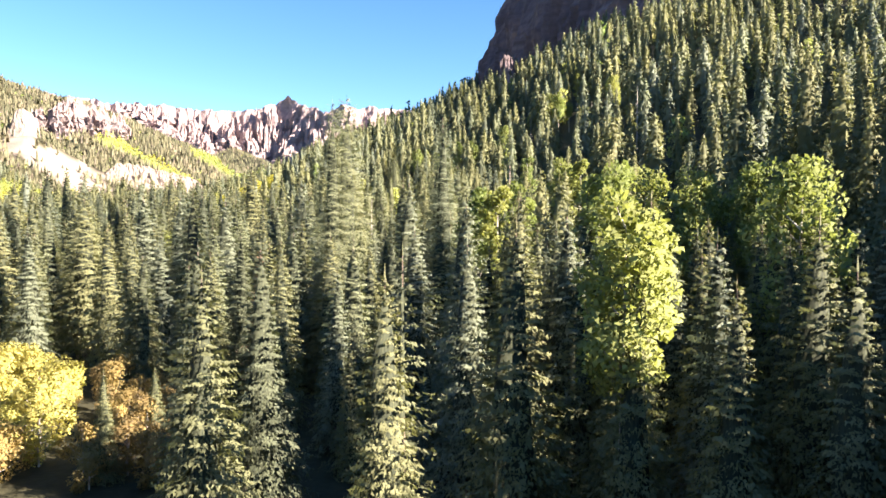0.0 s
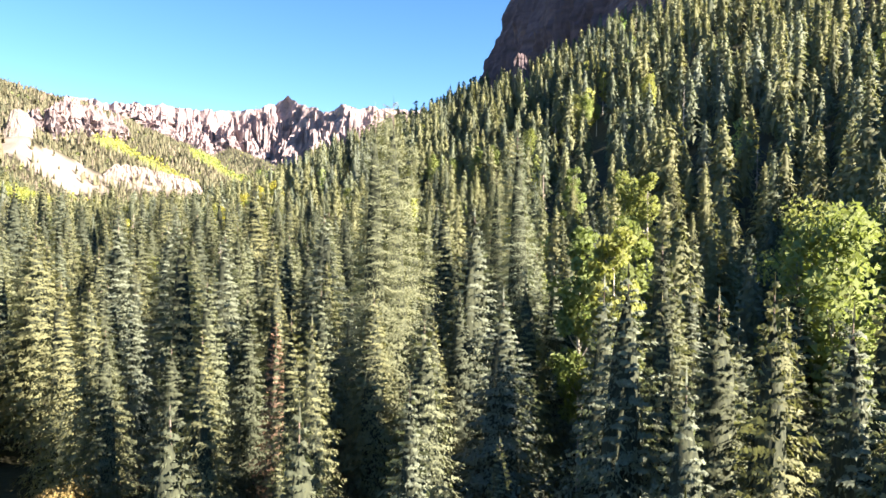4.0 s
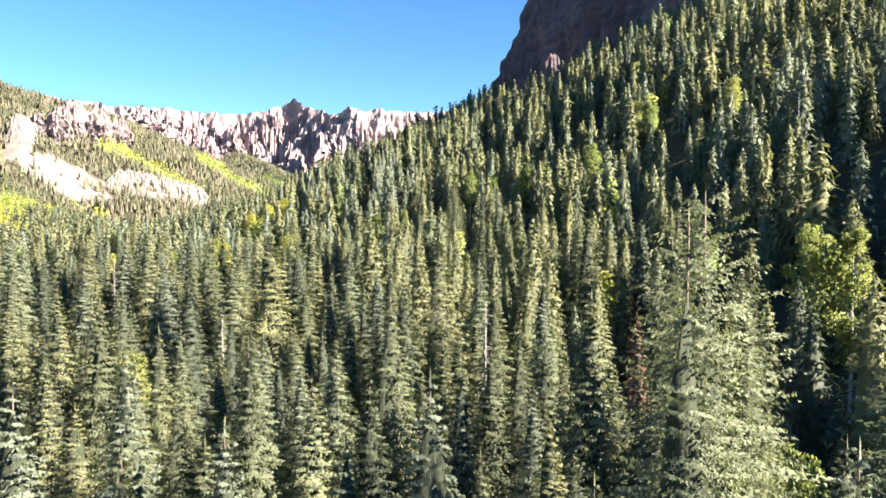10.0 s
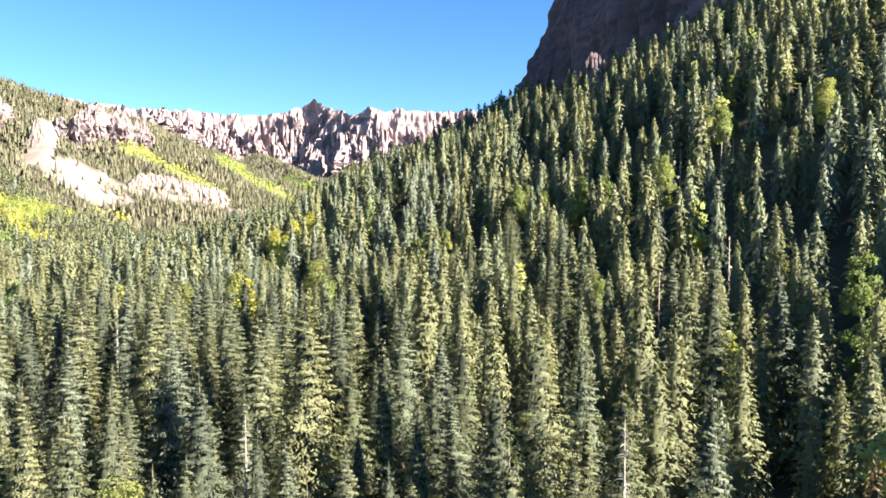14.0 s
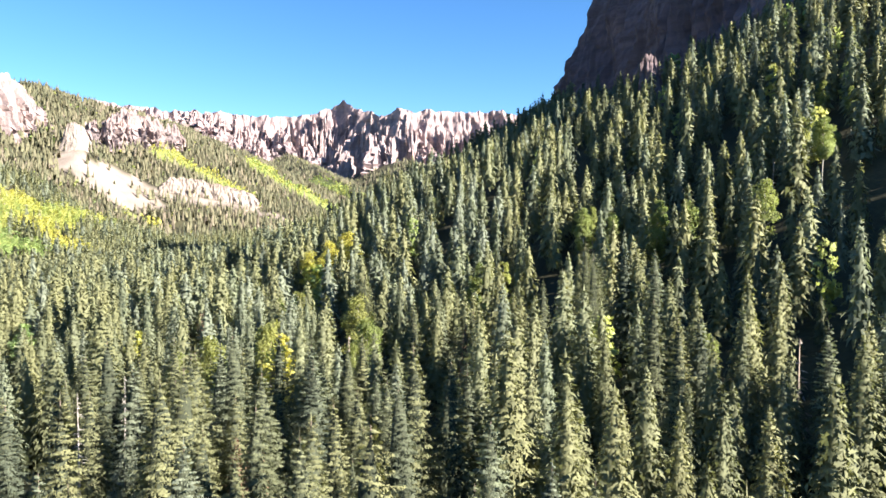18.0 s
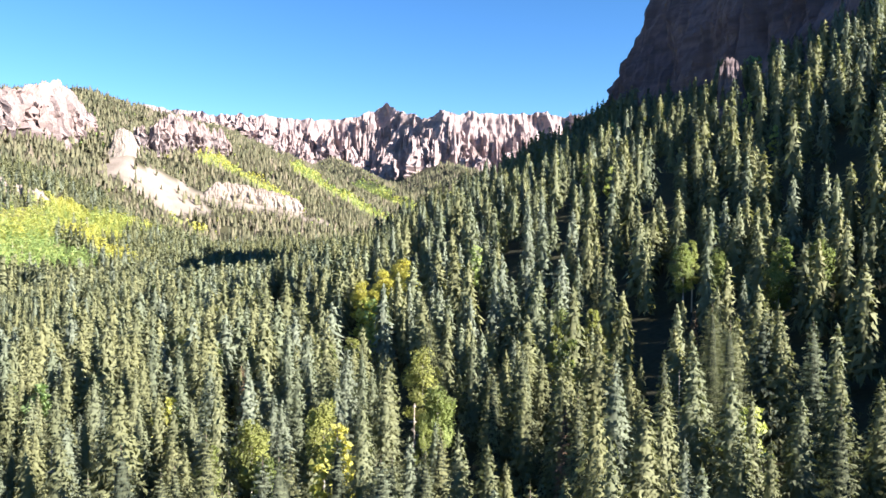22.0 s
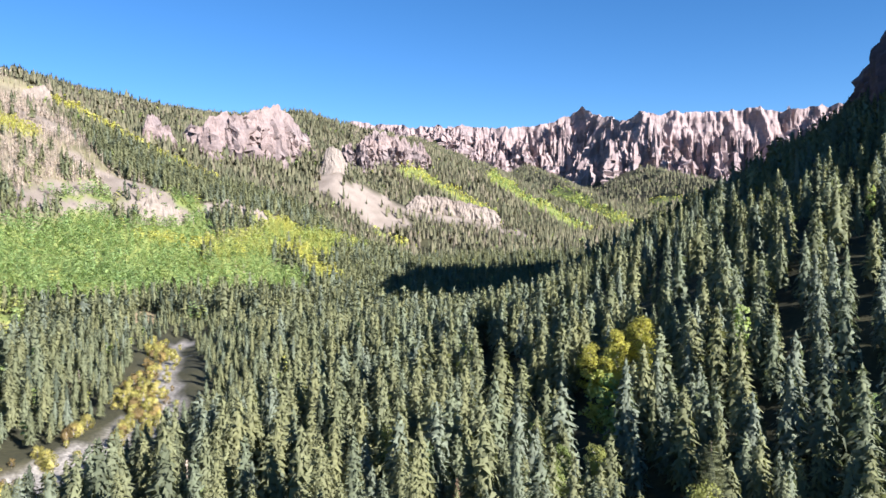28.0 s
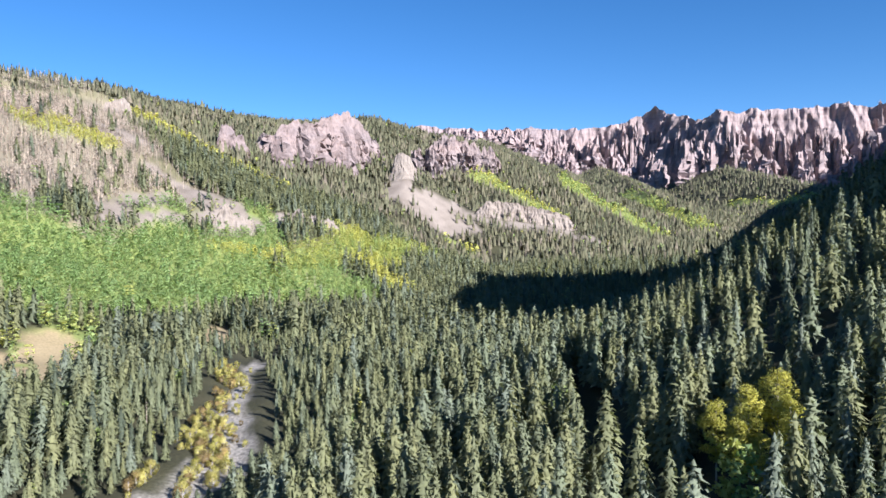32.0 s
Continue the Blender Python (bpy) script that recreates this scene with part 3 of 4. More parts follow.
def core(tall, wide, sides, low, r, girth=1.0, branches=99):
    """The dense heart of a crown: an added slim lumpy spindle that blocks light."""
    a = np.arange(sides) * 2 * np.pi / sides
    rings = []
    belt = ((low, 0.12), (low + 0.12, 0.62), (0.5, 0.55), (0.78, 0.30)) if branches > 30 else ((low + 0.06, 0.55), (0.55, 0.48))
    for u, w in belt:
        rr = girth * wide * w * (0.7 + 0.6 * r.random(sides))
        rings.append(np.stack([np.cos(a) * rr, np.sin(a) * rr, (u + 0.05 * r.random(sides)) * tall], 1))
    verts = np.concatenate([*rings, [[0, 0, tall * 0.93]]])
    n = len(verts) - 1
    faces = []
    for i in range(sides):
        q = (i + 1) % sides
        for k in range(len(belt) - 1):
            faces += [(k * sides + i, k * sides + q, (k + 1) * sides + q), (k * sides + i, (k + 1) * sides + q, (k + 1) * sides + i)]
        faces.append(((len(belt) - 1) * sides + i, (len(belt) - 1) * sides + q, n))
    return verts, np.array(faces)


def soft_normals(v, r, middle=None, clump=1):
    """Shading normals that follow the crown's round form, with unrest from bough to bough and from tuft to tuft."""
    if middle is None:
        n = v * (1, 1, 0)
        n /= np.linalg.norm(n, axis=1)[:, None] + 0.05
        n = n * 0.85 + (0, 0, 0.42)
    else:
        n = v - (0, 0, middle)
        n /= np.linalg.norm(n, axis=1)[:, None] + 0.05
        n = n * 0.8 + (0, 0, 0.25)
    for size, spread in ((3, 0.13), (3 * clump, 0.2 if clump > 1 else 0)):
        n = n + np.repeat(r.normal(0, spread, (len(v) // size + 1, 3)), size, axis=0)[: len(v)]
    return n / np.linalg.norm(n, axis=1)[:, None]


def outward(v, f, n):
    """The same triangles, wound so that they face the way of their shading normals."""
    a, b, c = v[f[:, 0]], v[f[:, 1]], v[f[:, 2]]
    wrong = (np.cross(b - a, c - a) * n[f].mean(1)).sum(1) < 0
    f = f.copy()
    f[wrong] = f[wrong][:, ::-1]
    return f


def leafy_crown(r, tall, wide, low, clumps, leaves, size):
    """A broadleaf crown: rounded clumps of small leaves with gaps between them."""
    u = low + (1 - low) * r.random(clumps)
    t = (u - low) / (1 - low)
    body = np.sin(np.pi * (0.12 + 0.80 * t)) ** 0.8
    a = r.random(clumps) * 6.283
    off = wide * body * np.sqrt(r.random(clumps)) * 0.85
    centre = np.stack([np.cos(a) * off, np.sin(a) * off, u * tall], 1)
    big = wide * (0.26 + 0.2 * r.random(clumps))
    d = r.normal(0, 1, (clumps, leaves, 3))
    d /= np.linalg.norm(d, axis=2)[..., None]
    at = (centre[:, None] + d * (big[:, None] * (0.55 + 0.45 * r.random((clumps, leaves))))[..., None] * (1, 1, 0.8)).reshape(-1, 3)
    n = len(at)
    w = r.normal(0, 1, (n, 3)) + d.reshape(-1, 3) * 0.6
    w /= np.linalg.norm(w, axis=1)[:, None]
    side = np.cross(w, r.normal(0, 1, (n, 3)))
    side /= np.linalg.norm(side, axis=1)[:, None]
    s = size * (0.7 + 0.6 * r.random(n))
    return sprays(at - w * s[:, None] * 0.5, w, side, s, s), centre


def limbs(r, tall, centre, thick):
    pieces = [tube([(0, 0, -0.6), (0.1, 0, tall * 0.3), (-0.1, 0.1, tall * 0.62), (0, 0, tall * 0.93)], [thick, thick * 0.8, thick * 0.5, 0.03], 7)]
    for c in centre[:: max(1, len(centre) // 9)]:
        z = max(c[2] - 0.55 * math.hypot(c[0], c[1]) - 0.6, tall * 0.25)
        pieces.append(tube([(0, 0, z), (c[0] * 0.55, c[1] * 0.55, z + (c[2] - z) * 0.45), tuple(c)], [thick * 0.38, thick * 0.22, 0.02], 5))
    return joined(pieces)


# a store of tree kinds, each with its own trunk and crown mesh; the same meshes serve the single trees
def conifer_kind(seed, tall, wide, low=0.07, boughs=200, per=24, ragged=0.12, power=0.74, hanging=0.5, cover=2.4, girth=0.42):
    r = np.random.default_rng(seed)
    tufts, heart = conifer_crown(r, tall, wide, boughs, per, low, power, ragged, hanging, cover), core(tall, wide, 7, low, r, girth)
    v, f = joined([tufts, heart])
    twigs = []
    for k in range(9):
        a, z = r.random() * 6.283, tall * (0.05 + 0.25 * r.random())
        l = wide * 0.7
        twigs.append(tube([(0, 0, z), (math.cos(a) * l, math.sin(a) * l, z - 0.25 * l)], [0.05, 0.015], 4))
    bend = r.normal(0, 0.12, 2)
    trunk = joined([tube([(0, 0, -0.8), (bend[0], bend[1], tall * 0.35), (0, 0, tall * 0.98)], [0.010 * tall + 0.06, 0.0075 * tall, 0.02], 8), *twigs])
    n = soft_normals(v, r, clump=per)
    crown = mesh_from("crown", v, outward(v, f, n), True, n)
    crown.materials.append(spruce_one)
    # the heart gets its shade as a dark colour
    crown.materials.append(heart_shade)
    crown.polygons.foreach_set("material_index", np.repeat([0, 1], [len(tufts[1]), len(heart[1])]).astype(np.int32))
    return mesh_from("trunk", *trunk, True), crown


def aspen_kind(seed, tall, wide, low, clumps=36, leaves=110, size=0.25):
    r = np.random.default_rng(seed)
    (v, f), centre = leafy_crown(r, tall, wide, low, clumps, leaves, size)
    n = soft_normals(v, r, tall * 0.6)
    return mesh_from("trunk", *limbs(r, tall, centre, 0.008 * tall + 0.07), True), mesh_from("crown", v, outward(v, f, n), True, n)


def snag_kind(seed, tall, wide):
    """A dead conifer: bare leader and broken boughs."""
    r = np.random.default_rng(seed)
    pieces = [tube([(0, 0, -0.6), (0.1, 0, tall * 0.4), (0, 0.08, tall)], [0.012 * tall, 0.008 * tall, 0.02], 7)]
    for k in range(46):
        u, a = 0.2 + 0.78 * r.random(), r.random() * 6.283
        l = wide * (1 - u) ** 0.7 * (0.4 + 0.6 * r.random()) + 0.25
        pieces.append(tube([(0, 0, u * tall), (math.cos(a) * l * 0.6, math.sin(a) * l * 0.6, u * tall - 0.05 * l), (math.cos(a) * l, math.sin(a) * l, u * tall - 0.3 * l)], [0.045, 0.03, 0.01], 4))
    return mesh_from("trunk", *joined(pieces), True)


SPRUCES = [conifer_kind(k, 20, w, low, int(n * 1.6), 38, rg, pw, 0.5, 2.05) for k, w, low, n, rg, pw in
           ((1, 4.2, 0.05, 210, 0.12, 1.0), (2, 3.7, 0.08, 190, 0.14, 0.92), (3, 4.6, 0.04, 220, 0.12, 1.05), (4, 3.1, 0.12, 170, 0.18, 0.8), (5, 3.7, 0.15, 180, 0.2, 0.86), (6, 4.4, 0.06, 210, 0.11, 1.1), (7, 4.0, 0.05, 220, 0.16, 0.98))]
# a thin old fir whose trunk shows between its boughs
SPARSE = conifer_kind(8, 20, 2.7, 0.12, 110, 18, 0.28, 0.66, 0.3, 1.25, 0.12)
TALL_SPRUCES = [conifer_kind(k, 30, w, 0.05, 1000, 56, 0.2, pw, 0.5, 2.0) for k, w, pw in ((11, 4.4, 0.6), (12, 4.0, 0.66))]
ASPENS = [aspen_kind(21, 17, 3.6, 0.34, 58), aspen_kind(22, 17, 3.0, 0.45, 46), aspen_kind(23, 17, 2.2, 0.25, 44), aspen_kind(24, 17, 3.8, 0.3, 64), aspen_kind(25, 17, 2.9, 0.54, 60), aspen_kind(26, 17, 2.1, 0.3, 46)]
SNAGS = [snag_kind(31, 18, 1.6), snag_kind(32, 18, 1.1)]
BUSHES = [aspen_kind(41, 4.5, 2.6, 0.05, 20, 150, 0.18), aspen_kind(42, 4.5, 2.0, 0.05, 16, 150, 0.18)]


def tree(name, kind, bark, leaf, x, y, tall, base, turn, label, category, group, plump=1.0, z=None):
    """One tree on its own: trunk and crown under an empty at its foot."""
    ob = new(name)
    s = tall / base
    ob.matrix_world = pose(x, y, float(height(x, y)) if z is None else z, 0, 0, turn) @ Matrix.Diagonal((s * plump, s * plump, s, 1))
    if isinstance(kind, tuple):
        part("trunk", kind[0], bark, ob)
        crown = part("crown", kind[1], leaf, ob)
        if crown.data.materials[0] != leaf:
            crown.material_slots[0].link = "OBJECT"
            crown.material_slots[0].material = leaf
    else:
        part("trunk", kind, bark, ob)
    return tagged(ob, label, category, group)


def scatter(x0, x1, y0, y1, gap, seed):
    r = np.random.default_rng(seed)
    nx, ny = int((x1 - x0) / gap), int((y1 - y0) / gap)
    i, j = np.meshgrid(np.arange(nx), np.arange(ny), indexing="ij")
    x = x0 + (i + 0.5 * (j % 2) + r.uniform(-0.42, 0.42, i.shape)) * gap
    y = y0 + (j + r.uniform(-0.42, 0.42, i.shape)) * gap
    return x.ravel(), y.ravel()


TRACE = np.array([(x, y, z) for _, x, y, z, *_ in FLIGHT])


def clearance(x, y):
    """Distance in plan to the flight's line, and how high it is there."""
    d = np.hypot(x[:, None] - TRACE[None, :, 0], y[:, None] - TRACE[None, :, 1])
    n = d.argmin(1)
    return d.min(1), TRACE[n, 2]


def stand(x, y, seed, keep=1.0):
    """Which of the places carry a tree, and of what kind: 0 conifer, 1 aspen, 2 dead."""
    r = np.random.default_rng(seed)
    bare, grass, gravel = covers(x, y)
    ok = ((bare < 0.75) | (r.random(len(x)) < 0.07)) & (grass < 0.3) & (gravel < 0.15) & (r.random(len(x)) < keep)
    gap = fbm(x / 26, y / 26, 81, 3)
    ok &= r.random(len(x)) < 1 - 0.42 * step(5, 40, 0.85 * x + 0.53 * (y - 150)) * (y < 900)
    ok &= (gap > np.where(0.85 * x + 0.53 * (y - 150) > 0, -0.68, -0.9)) & (ravine(x, y) < 0.4)
    stream, _ = along(x, y, RIVER)
    ok &= (stream > np.where(x > np.interp(y, [150, 235, 272, 303, 322, 346, 378, 412, 490], [-190, -204, -213, -222, -240, -262, -292, -322, -379]), 15 - 5 * step(360, 400, y), 13 - 4 * step(360, 400, y))) | (y > 430)
    off, _ = along(x, y, CREST_FAR)
    ok &= (off > 120) & ((off > 320) | (fbm(x / 120, y / 200, 83, 3) > -0.1))
    wood, gold = grove(x, y)
    kind = np.where(wood * 1.9 > r.random(len(x)), 1, 0)
    kind = np.where((kind == 0) & (r.random(len(x)) < 0.035), 1, kind)
    gold = np.where(wood > 0.05, gold, 0.45) + r.normal(0, 0.16, len(x))
    dead = (x < -660) & (y > 420) & (y < 690 - 0.35 * (x + 650)) & (fbm(x / 150, y / 150, 91, 3) > -0.75) & (wood < 0.2)
    kind = np.where(dead & (r.random(len(x)) < 0.88), 2, np.where(r.random(len(x)) < 0.012, 2, kind))
    return ok, kind, gold.clip(0, 1)


def wood_mesh(name, x, y, z, tall, plump, tint, kinds, mat, label, seed):
    """Many trees in one mesh, from a few shapes turned and scaled."""
    r = np.random.default_rng(seed)
    verts, faces, tints, norms, base = [], [], [], [], 0
    pick = r.integers(0, len(kinds), len(x))
    turn = r.random(len(x)) * 6.283
    for k, (v, f, h) in enumerate(kinds):
        m = pick == k
        if not m.any():
            continue
        s = (tall[m] / h)[:, None]
        c, q = np.cos(turn[m])[:, None], np.sin(turn[m])[:, None]
        p = plump[m][:, None]
        vx, vy, vz = v[None, :, 0], v[None, :, 1], v[None, :, 2]
        px = x[m][:, None] + s * p * (c * vx - q * vy)
        py = y[m][:, None] + s * p * (q * vx + c * vy)
        pz = z[m][:, None] + s * vz
        verts.append(np.stack([px, py, pz], 2).reshape(-1, 3))
        g = soft_normals(v, r, *((h * 0.6, 1) if "aspen" in name else (None, 10)))
        f = outward(v, f, g)
        faces.append((f[None] + (np.arange(m.sum()) * len(v))[:, None, None]).reshape(-1, 3) + base)
        tints.append(np.repeat(tint[m], len(v)))
        gx, gy = g[None, :, 0], g[None, :, 1]
        norms.append(np.stack([c * gx - q * gy, q * gx + c * gy, np.broadcast_to(g[None, :, 2], (m.sum(), len(v)))], 2).reshape(-1, 3))
        base += m.sum() * len(v)
    me = mesh_from(name, np.concatenate(verts), np.concatenate(faces), True, np.concatenate(norms))
    attribute(me, "tint", np.concatenate(tints))
    me.materials.append(mat)
    return tagged(new(name, me), label, "forest", kind="stuff")


def plain_conifer(seed, boughs, per, wide, power=0.74, girth=0.4, low=0.05, cover=2.4):
    r = np.random.default_rng(seed)
    pieces = [core(20, wide, 5, low, r, girth, boughs)]
    if boughs:
        pieces.insert(0, conifer_crown(r, 20, wide, boughs, per, low, power, cover=cover))
    v, f = joined(pieces)
    return v, f, 20.0


def tiered_conifer(seed, wide, tiers, sides, low=0.05, power=0.85):
    """A conifer seen from far off: ragged skirts of boughs, one above the other."""
    r = np.random.default_rng(seed)
    pieces = []
    reach = (0.96 - low) / tiers
    for k in range(tiers):
        u = low + reach * (k + 0.3 * r.random())
        a = (np.arange(sides) + 0.35 * r.normal(0, 1, sides)) * 2 * np.pi / sides + r.random() * 6
        rr = wide * ((1 - u) ** power + 0.03) * (1 + 0.14 * r.normal(0, 1, sides)).clip(0.6, 1.3)
        ring = np.stack([np.cos(a) * rr, np.sin(a) * rr, 20 * u - 0.22 * rr + 0.35 * r.normal(0, 1, sides)], 1)
        tip = [(0.1 * r.normal(), 0.1 * r.normal(), min(20 * (u + 2.3 * reach + 0.05), 20))]
        n = np.arange(sides)
        # separate triangles, so that each bough shades by itself
        corners = np.stack([ring, ring[(n + 1) % sides], np.repeat(tip, sides, 0)], 1).reshape(-1, 3)
        pieces.append((corners, np.arange(3 * sides).reshape(-1, 3)))
    v, f = joined(pieces)
    return v, f, 20.0


def plain_aspen(seed, clumps, leaves, size, low=0.25, stem=True):
    r = np.random.default_rng(seed)
    v, f = leafy_crown(r, 17, 3.3, low, clumps, leaves, size)[0]
    return v, f, 17.0


def plain_snag(seed, branches):
    r = np.random.default_rng(seed)
    v, f = conifer_crown(r, 14, 1.5, branches, 1, 0.15, 0.6, 0.3, 0.2, 0.8)
    t, g = tube([(0, 0, 0), (0, 0, 14)], [0.26, 0.05], 3)
    v, f = joined([(v, f), (t, g)])
    return v, f, 14.0


# the belts of the wood, from the flight outwards
BELTS = (
    ("near", 0, 88, 6.2, [plain_conifer(k, 400, 5, w, p, 0.45, 0.1, 2.0) for k, w, p in ((51, 4.0, 1.0), (52, 4.4, 1.06), (53, 3.4, 0.88), (54, 4.6, 1.04), (55, 3.8, 0.94))], [plain_aspen(k, 30, 24, 0.7) for k in (56, 57)], [plain_snag(58, 26)]),
    ("middle", 88, 180, 5.6, [plain_conifer(k, 180, 2, w, p, 0.45, 0.2, 2.1) for k, w, p in ((61, 3.7, 0.82), (62, 4.1, 0.9), (63, 3.2, 0.74), (64, 3.9, 0.84))], [plain_aspen(k, 24, 14, 0.9) for k in (66, 67)], [plain_snag(68, 12)]),
    ("valley", 180, 330, 5.6, [plain_conifer(k, 185, 1, w, p, 0.5, 0.24, 1.9) for k, w, p in ((161, 3.7, 0.82), (162, 4.1, 0.9), (163, 3.2, 0.74), (164, 3.9, 0.84))], [plain_aspen(k, 18, 10, 1.2) for k in (166, 167)], [plain_snag(168, 10)]),
    ("distant", 330, 1000, 6.6, [plain_conifer(k, 34, 1, w, 0.86, 0.5, 0.2, 1.9) for k, w in ((71, 3.5), (72, 3.0), (73, 3.8))], [plain_aspen(k, 12, 8, 1.0) for k in (76, 77)], [plain_snag(78, 4)]),
    ("far", 1000, 2000, 8.4, [tiered_conifer(k, w, 3, 5, 0.05) for k, w in ((81, 3.9), (82, 3.4), (83, 4.3))], [plain_aspen(k, 4, 5, 3.0) for k in (86, 87)], [plain_snag(88, 3)]),
    ("farthest", 2000, 3700, 13.0, [tiered_conifer(k, w, 3, 5, 0.05) for k, w in ((181, 4.9), (182, 4.3))], [plain_aspen(k, 4, 5, 4.0) for k in (186, 187)], [plain_snag(188, 3)]),
)
SINGLE = 33.0
# trees with a place and height of their own: x, y, the tip's height
FIRS = [(2.9, 36.2, 0.5), (-13, 72.2, 12.6), (-11.9, 74.4, 13.4), (-2, 81, 12.4), (-5.6, 78.3, 5.3), (-3, 94.6, 9.8), (2.9, 84.1, 2.6), (1.4, 82, 0.5), (-8.5, 67.2, -2.2), (-12.8, 70.1, -0.8), (2.5, 58.4, -1.6),
        (5.5, 63.9, 3.4), (-21.6, 60.8, -2.2), (-24.6, 63.8, -3.5), (-22.1, 50.7, -10.6), (-23.2, 83.6, 0.2), (-19.7, 87.9, 5.4), (-27.4, 105.9, 3), (-13, 107.6, 0.1), (-13.4, 95.1, 1.9), (-53.7, 98, 4.5), (-63.5, 120.5, 1.1),
        (-55.5, 117.2, 1.9), (-47, 121.4, 2.5), (-53.3, 122.7, 5), (-47, 126.5, 1.4), (-42.2, 113.8, -2.7), (-36.5, 124.8, -1.1), (-25, 134, 6.7), (-10.2, 127.3, 7.5), (-28, 150.3, 7.4), (-16.3, 147.1, 7.8), (-68.6, 147.9, 6.8),
        (-0.4, 157.8, 13.8), (1.8, 183.4, 13.6), (-13.7, 188.5, 14), (-39.3, 184.1, 8), (-14.6, 198.7, 15.1), (-61.4, 200, 6.4), (-89.2, 200.6, 1.5), (-57, 207, 7.8), (-40.2, 214.1, 11.3), (-69.9, 216.4, 8.6), (-28.7, 220.4, 15.5),
        (-20.3, 220.2, 20.2), (-10.5, 218.8, 20.8), (-20.9, 228.1, 21.7), (-52.9, 234.4, 10.4), (-67.3, 257.3, 14.1), (-142.7, 257, 2.7), (-137.2, 283.6, 3.3), (-33.3, 288, 24.8), (8.7, 324.3, 50.7), (46.2, 393.6, 97.7),
        (4, 46, -1.5), (-9, 52, -3), (12, 52, 2)] + [(-23 + 2.6 * k, 45 + (k * 7) % 13, -9.5 + (k * 5) % 4) for k in range(15)] + [(0.5 + 3.2 * (k % 5), 43.5 + 6 * (k // 5) + k % 3, -0.6 + (k * 3) % 4) for k in range(15)]
# unseen conifers added beside the clearing to cast shade over it
SHADE_STAND = [(25, 38), (31, 37), (37, 33), (41, 40), (28, 29), (34, 25), (46, 46), (44, 30), (52, 38), (38, 14), (36, 52), (42, 58), (50, 54), (56, 47), (33, 45)]
SHADE_STAND += [(x + y % 5, y) for x in range(20, 62, 7) for y in (-4, 4, 11, 18, 25) if x > 0.7 * y + 2 and x + y < 62]
SHADE_STAND = [(x, y, float(height(x, y)) + 20 + (3 * x + y) % 4) for x, y in SHADE_STAND]
# the dense stand in view at the clearing, which shades it too
SHADE_STAND += [(7.5 + 4.6 * i + (j * 7) % 3, 29 + 5.2 * j + (i * 5) % 3, -3 + (i * 3 + j * 5) % 3 + 0.9 * i) for i in range(5) for j in range(6) if i + j > 0]
BROADS = [(8.1, 34.6, 1.0), (12, 56.4, 6.2), (1.9, 71.6, 3.6), (22, 46, 4), (23, 69.6, 8.9), (19, 73, 8.2), (28, 67, 8), (3.7, 69, 3.6), (6.4, 75.9, 7), (-6, 204, 8.5), (-73.7, 212.5, 7.9), (-41.1, 236, 15),
          (15.4, 244.4, 37.7), (52.2, 245.5, 52), (-68, 254, 8), (19, 132, 12.9), (22, 130, 12), (14.8, 156.2, 16.3)]
# loose aspen clumps in the valley and on the hillside
BROADS += [(x + 4.2 * math.cos(2.1 * k + x), y + 4.2 * math.sin(2.1 * k + x), float(height(x, y)) + 14 + (k * 3) % 4) for x, y, many in ((-90, 268, 4), (-118, 265, 3), (-40, 263, 3), (-13, 280, 4), (3, 264, 3), (-64, 229, 2), (50, 296, 2), (26, 290, 1), (38, 275, 3), (2, 268, 2), (-82, 206, 3)) for k in range(many)]
GOLDEN = [(x, y, float(height(x, y)) + tall) for x, y, tall in ((-93, 325, 18), (-88, 329, 19), (-99, 323, 17), (-85, 321, 17), (-94, 318, 15), (-90, 316, 13))]
RUSTY = [(-18.4, 65, -2.4), (-41.8, 217.6, 8), (-96.3, 237.3, 7), (-61.5, 167.8, 3.4), (-2, 122, 4), (-105, 255, 4), (-60, 169, 4.5), (-17, 262, 17)]
BARE_TREES = [(50.4, 204.2, 39.3), (-16, 128, 4), (-26, 224, 12), (-93, 197, 3), (27, 273, 40), (50, 235, 42)]
KNOWN = [(-2.7, 33.5)] + SHADE_STAND + FIRS + BROADS + RUSTY + BARE_TREES
singles = []
